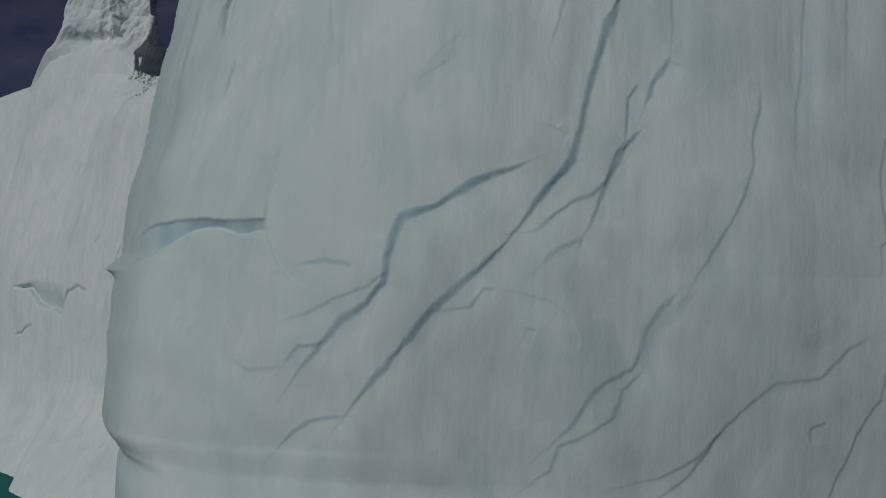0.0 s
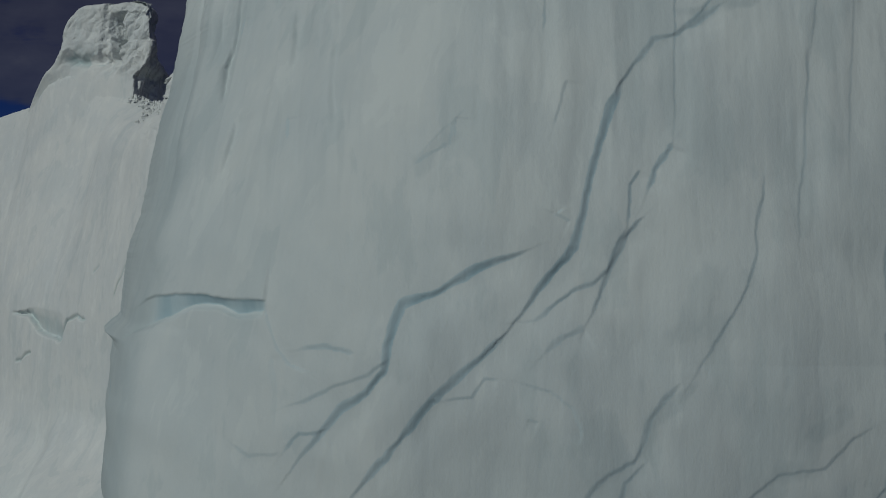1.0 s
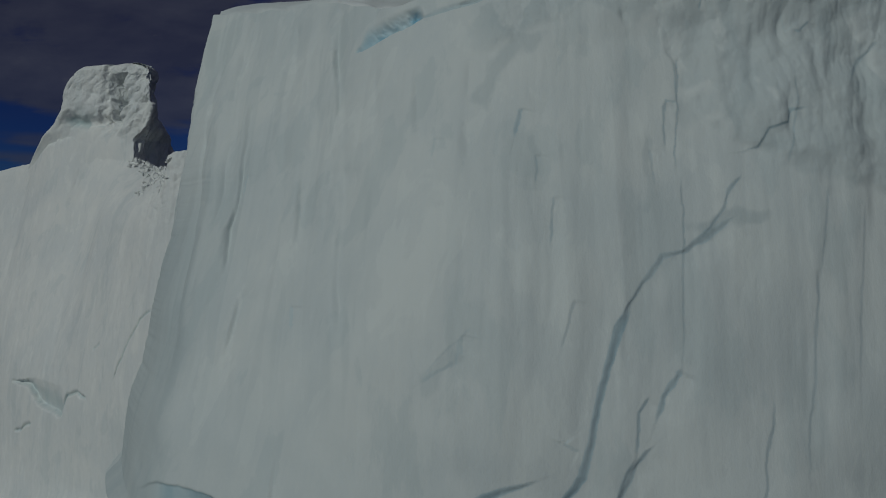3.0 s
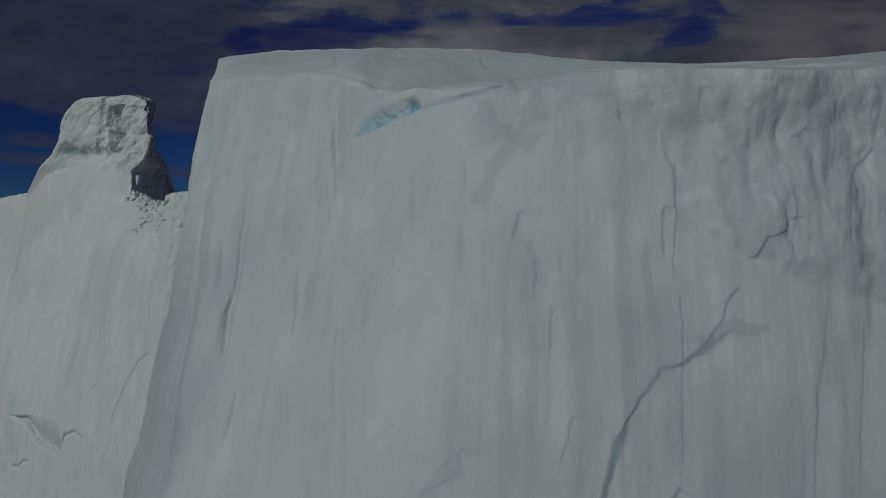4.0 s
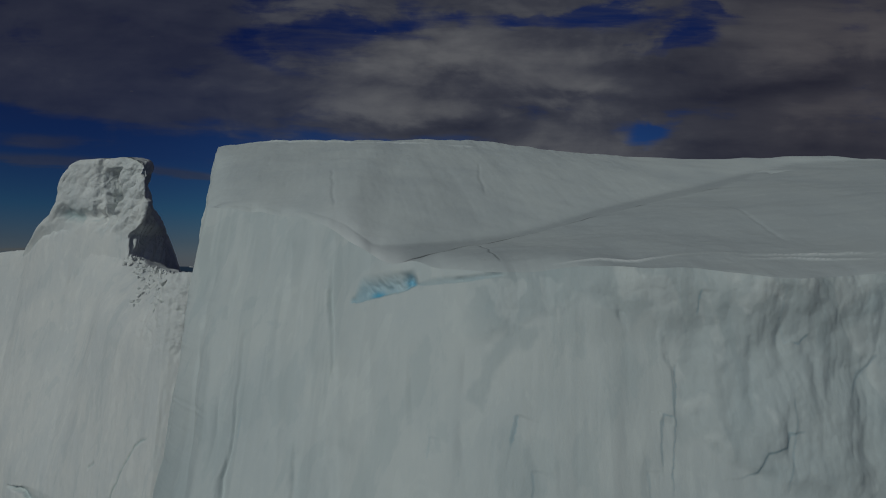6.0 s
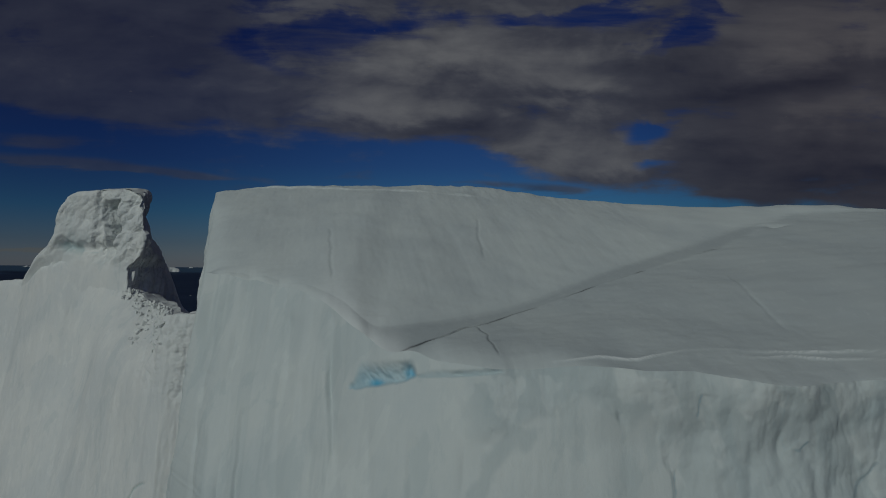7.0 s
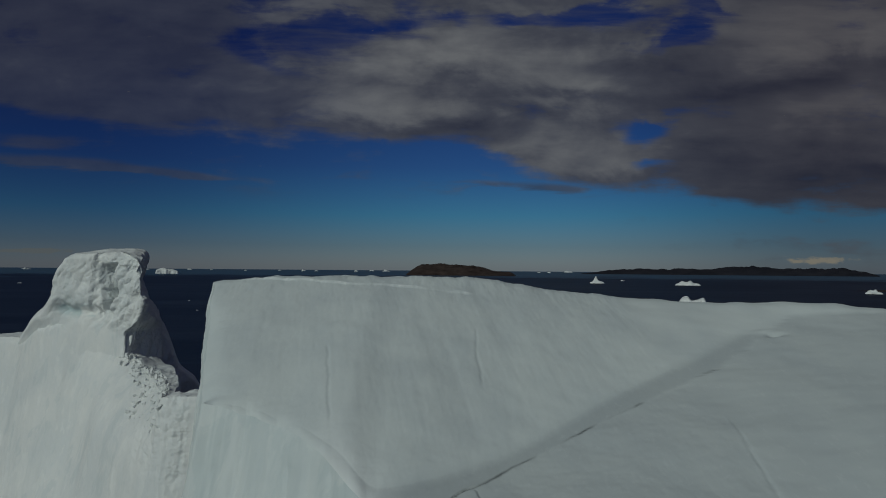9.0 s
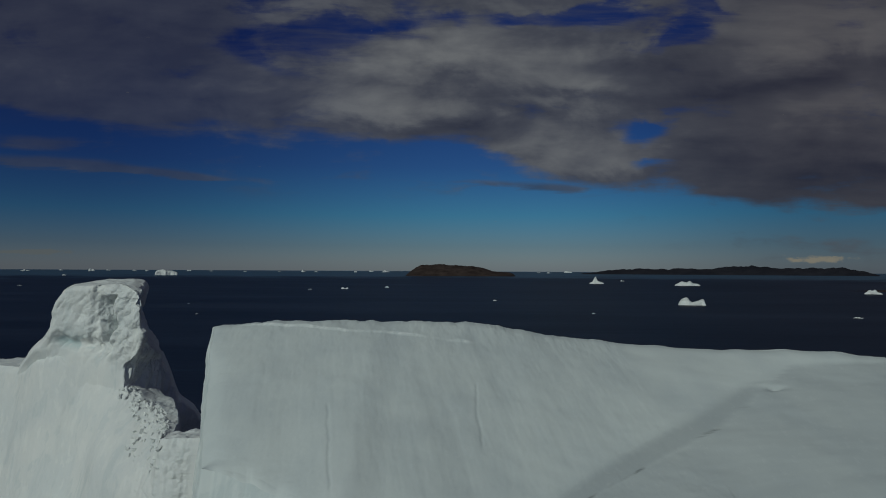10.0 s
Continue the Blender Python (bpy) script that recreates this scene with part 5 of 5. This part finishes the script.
def build_tower():
    berg = empty_thing("iceberg", (-45, 90, 0), "sunlit white iceberg wall rising to a square rugged ice tower", "iceberg")
    xs = np.r_[np.linspace(-110, -63, 50), np.arange(-62.8, -57, 0.13), np.arange(-57, -33, 0.075), np.arange(-33, -25, 0.10), np.linspace(-24.9, -18, 16)]
    crown = table(xs, CROWN_X, CROWN_H) + (0.2 + 0.5 * step(-59, -55, xs) * (1 - step(-44, -42, xs))) * fbm(xs * 0.7, xs * 0, 151, 5, 0.6)
    hh = np.concatenate([np.repeat(np.linspace(-24, 9.8, 230)[:, None], len(xs), 1), 10 + (crown[None] - 10) * np.linspace(0, 1, 330)[:, None]])
    x = np.broadcast_to(xs, hh.shape).copy()
    out, blue = wall_relief(x, hh)
    y = wall_base(x, hh) + out
    rounding = np.exp(-((crown[None] - hh) / 0.5) ** 2)
    y = y + 0.5 * rounding
    front = np.stack([x, y, hh + EYE], -1)
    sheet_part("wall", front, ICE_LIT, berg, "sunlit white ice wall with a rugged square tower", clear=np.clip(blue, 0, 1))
    w = np.linspace(0, 1, 60)[:, None]
    thick = table(xs, [-110, -55, -51, -41, -39, -36, -30, -18], [12, 11, 8, 9, 7, 6, 4, 5])
    ty = front[-1, None, :, 1] + thick[None] * w
    tx = np.broadcast_to(xs, ty.shape)
    th = crown[None] + 0.30 * fbm(tx * 0.6, ty * 0.6, 155, 4) * step(0, 0.1, w) - 0.6 * step(0.85, 1, w)
    cap = np.stack([tx, ty, th + EYE], -1)
    cap[0] = front[-1]
    sheet_part("snow_cap", cap, ICE_LIT, berg, clear=np.zeros(ty.shape))
    foot = cap[-1].copy()
    foot[:, 2] = -3
    foot[:, 1] += 5
    sheet_part("back_wall", np.stack([cap[-1], cap[-1] * 0.5 + foot * 0.5, foot]), ICE_LIT, berg, clear=np.zeros((3, len(xs))))

    build_turret(berg)

    # broken blocks on the ledge below the tower
    shapes = []
    for k in range(7):
        bm = bmesh.new()
        bmesh.ops.create_icosphere(bm, subdivisions=1, radius=1.0)
        for vert in bm.verts:
            c = vert.co
            big = noise.noise(c * 0.9 + Vector((k * 7.3, 0, 0)))
            c *= 1 + 0.75 * big
            c.z = max(-0.6, min(0.5 + 0.2 * big, c.z))
        me = bpy.data.meshes.new("ice_block")
        bm.to_mesh(me)
        bm.free()
        me.materials.append(ICE_LIT)
        shapes.append(me)
    rng = np.random.RandomState(11)
    for k in range(300):
        # most lie along the foot of the tower's flank, some have rolled down the ramp
        x = rng.uniform(-41.0, -29.0) if k < 240 else rng.uniform(-36.0, -28.0)
        top = float(table(np.array(x), CROWN_X, CROWN_H))
        h = top - 1.6 * rng.rand() ** 2 if k < 240 else rng.uniform(19.0, top)
        a, b = np.array([[x]]), np.array([[h]])
        y = float((wall_base(a, b) + wall_relief(a, b)[0])[0, 0]) + (1.5 * rng.rand() if k < 240 and h > top - 0.3 else 0)
        size = 0.10 + 0.30 * rng.rand() ** 2
        ob = new("ice_block", shapes[k % 7])
        ob.parent = berg
        ob.matrix_parent_inverse = Matrix.Translation(-berg.location)
        ob.matrix_basis = Matrix.Translation((x, y - 0.1 * size, h + EYE + 0.25 * size)) @ Euler(rng.uniform(0, 6.28, 3)).to_matrix().to_4x4() @ Matrix.Diagonal((size * 1.2, size * 0.8, size * 0.6, 1))


build_tower()


# ---- far water: drifting bergs and land ----
def bearing(px_slope, r):
    """A place on the sea, by its slope to the right of straight ahead and its distance."""
    a = math.atan(px_slope) + 0.0072
    return r * math.sin(a), r * math.cos(a), float(sea_level(np.array(r)))


def drifting_berg(name, label, slope, r, width, height, outline, seed, deep=0.5, group="drifting bergs"):
    """A floating berg: outline gives its height along the width, 0 to 1."""
    x, y, z = bearing(slope, r)
    u, v = np.meshgrid(np.linspace(-1, 1, 41), np.linspace(-1, 1, 25), indexing="ij")
    at, tall = zip(*outline)
    top = table((u + 1) / 2, at, tall)
    plan = 1 - np.abs(v) ** 4
    sides = np.clip((1 - np.abs(u)) / 0.06, 0, 1) ** 0.6
    z_up = height * top * plan**0.5 * sides * (1 + 0.16 * fbm(u * 2.2 + seed, v * 1.5, 200 + seed, 3)) - 0.03 * height
    jag = 0.10 * width * fbm(u * 2.5, z_up / max(height, 1) * 2 + v, 230 + seed, 3)
    p = np.stack([u * width / 2, v * width * deep / 2 + jag, z_up], -1)
    ob = sheet_part(name, p, ICE_LIT, None, clear=0.18 * np.clip(fbm(u * 4, v * 4, 260 + seed, 3), 0, 1))
    ob.matrix_basis = Matrix.Translation((x, y, z)) @ Matrix.Rotation(-math.atan(slope), 4, "Z")
    return tagged(ob, label, "iceberg", group)


TABLE_TOP = [(0, 0.5), (0.08, 0.8), (0.3, 1.0), (0.42, 0.97), (0.5, 0.82), (0.75, 0.8), (0.9, 0.62), (1, 0.4)]
PEAK = [(0, 0.12), (0.2, 0.3), (0.42, 1.0), (0.6, 0.45), (0.8, 0.3), (1, 0.1)]
SADDLE = [(0, 0.3), (0.15, 0.85), (0.3, 1.0), (0.5, 0.45), (0.7, 0.6), (0.9, 0.95), (1, 0.4)]
DOME = [(0, 0.15), (0.12, 0.5), (0.3, 0.95), (0.45, 0.8), (0.6, 1.0), (0.72, 0.55), (0.9, 0.4), (1, 0.1)]
drifting_berg("iceberg", "white tabular iceberg afloat far out", -0.405, 4000, 118, 29, TABLE_TOP, 1)
drifting_berg("iceberg", "small white iceberg with one sharp peak", 0.225, 2900, 60, 30, PEAK, 2)
drifting_berg("iceberg", "low white iceberg with a flat back", 0.358, 2780, 94, 17, DOME, 3)
drifting_berg("iceberg", "white iceberg with two horns and a dip", 0.364, 1337, 48, 13, SADDLE, 4)
drifting_berg("iceberg", "small low iceberg near a skerry", 0.630, 2200, 44, 12, DOME, 5)
for k, (slope, r, width, height, shape) in enumerate([
    (0.607, 1076, 12, 2.2, DOME), (-0.144, 2150, 22, 9, SADDLE), (-0.082, 2300, 16, 7, DOME), (-0.195, 2100, 12, 4, DOME), (0.076, 1400, 8, 3, DOME),
    (0.262, 3300, 22, 8, PEAK), (0.22, 1010, 5, 1.2, DOME), (-0.555, 3900, 22, 9, DOME), (-0.372, 1300, 4, 1, DOME), (-0.36, 1000, 4, 1, DOME), (-0.62, 2600, 14, 3, DOME)]):
    drifting_berg("growler", "small white piece of ice afloat on dark water", slope, r, width, 0.6 * height, shape, 10 + k, group="growlers")
rng = np.random.RandomState(5)
for k, (slope, width, height) in enumerate([
    (-0.612, 70, 14), (-0.56, 30, 10), (-0.515, 45, 26), (-0.49, 30, 8), (-0.452, 40, 14), (-0.434, 26, 9), (-0.372, 34, 12), (-0.34, 22, 8), (-0.205, 44, 24),
    (-0.186, 34, 9), (-0.128, 30, 14), (-0.105, 40, 12), (-0.084, 74, 24), (0.155, 40, 9), (0.183, 74, 14), (0.14, 26, 8), (-0.24, 30, 8), (-0.29, 26, 7)]):
    drifting_berg("iceberg", "tiny white iceberg on the horizon", slope, 4620 + 200 * rng.rand(), 0.75 * width, 0.6 * height, (PEAK, DOME, TABLE_TOP, SADDLE)[k % 4], 30 + k, group="bergs on the horizon")

ROCK = make_rock("bare_rock", (0.028, 0.020, 0.018), (0.068, 0.050, 0.044), 0.02)
# the distance haze on the coast is put into this rock's colour
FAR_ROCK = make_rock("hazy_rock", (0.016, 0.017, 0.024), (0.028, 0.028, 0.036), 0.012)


def land(name, label, mat, s0, s1, r, outline, deep, seed, rough=0.10):
    """A stretch of rocky coast seen from afar: outline gives heights in metres along it."""
    s = np.linspace(s0, s1, 260)
    at, tall = zip(*outline)
    ridge = table((s - s0) / (s1 - s0), at, tall)
    ridge = ridge * (1 + rough * fbm(s * 90, s * 0, 300 + seed, 5))
    v = np.linspace(0, 1, 28)[:, None]
    rr = r + deep * v
    a = np.arctan(s)[None] + 0.0072
    up = np.sin(np.clip(v * 1.6, 0, 1) * math.pi / 2) ** 0.8 * (1 - step(0.7, 1.0, v))
    z = ridge[None] * up * (1 + 0.10 * fbm(s[None] * 90, v * 6, 320 + seed, 4)) - 1.0
    z = z + float(sea_level(np.array(r)))
    p = np.stack([rr * np.sin(a), rr * np.cos(a), z], -1)
    ob = sheet_part(name, p, mat)
    return tagged(ob, label, "island")


land("island", "low rounded brown rock island in the sea", ROCK, -0.0555, 0.107, 3950, [(0, 2), (0.07, 38), (0.16, 66), (0.24, 70), (0.3, 72), (0.38, 66), (0.5, 62), (0.66, 58), (0.74, 40), (0.8, 30), (0.95, 22), (1, 2)], 220, 1, 0.06)
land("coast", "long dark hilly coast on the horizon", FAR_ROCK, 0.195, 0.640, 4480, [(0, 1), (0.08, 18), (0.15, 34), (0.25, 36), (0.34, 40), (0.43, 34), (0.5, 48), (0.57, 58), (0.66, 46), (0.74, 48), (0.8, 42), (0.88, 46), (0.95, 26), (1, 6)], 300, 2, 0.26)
land("skerry", "low reddish rock skerry awash in the sea", ROCK, 0.585, 0.70, 2420, [(0, 0.5), (0.3, 3), (0.6, 6), (1, 9)], 60, 3, 0.3)
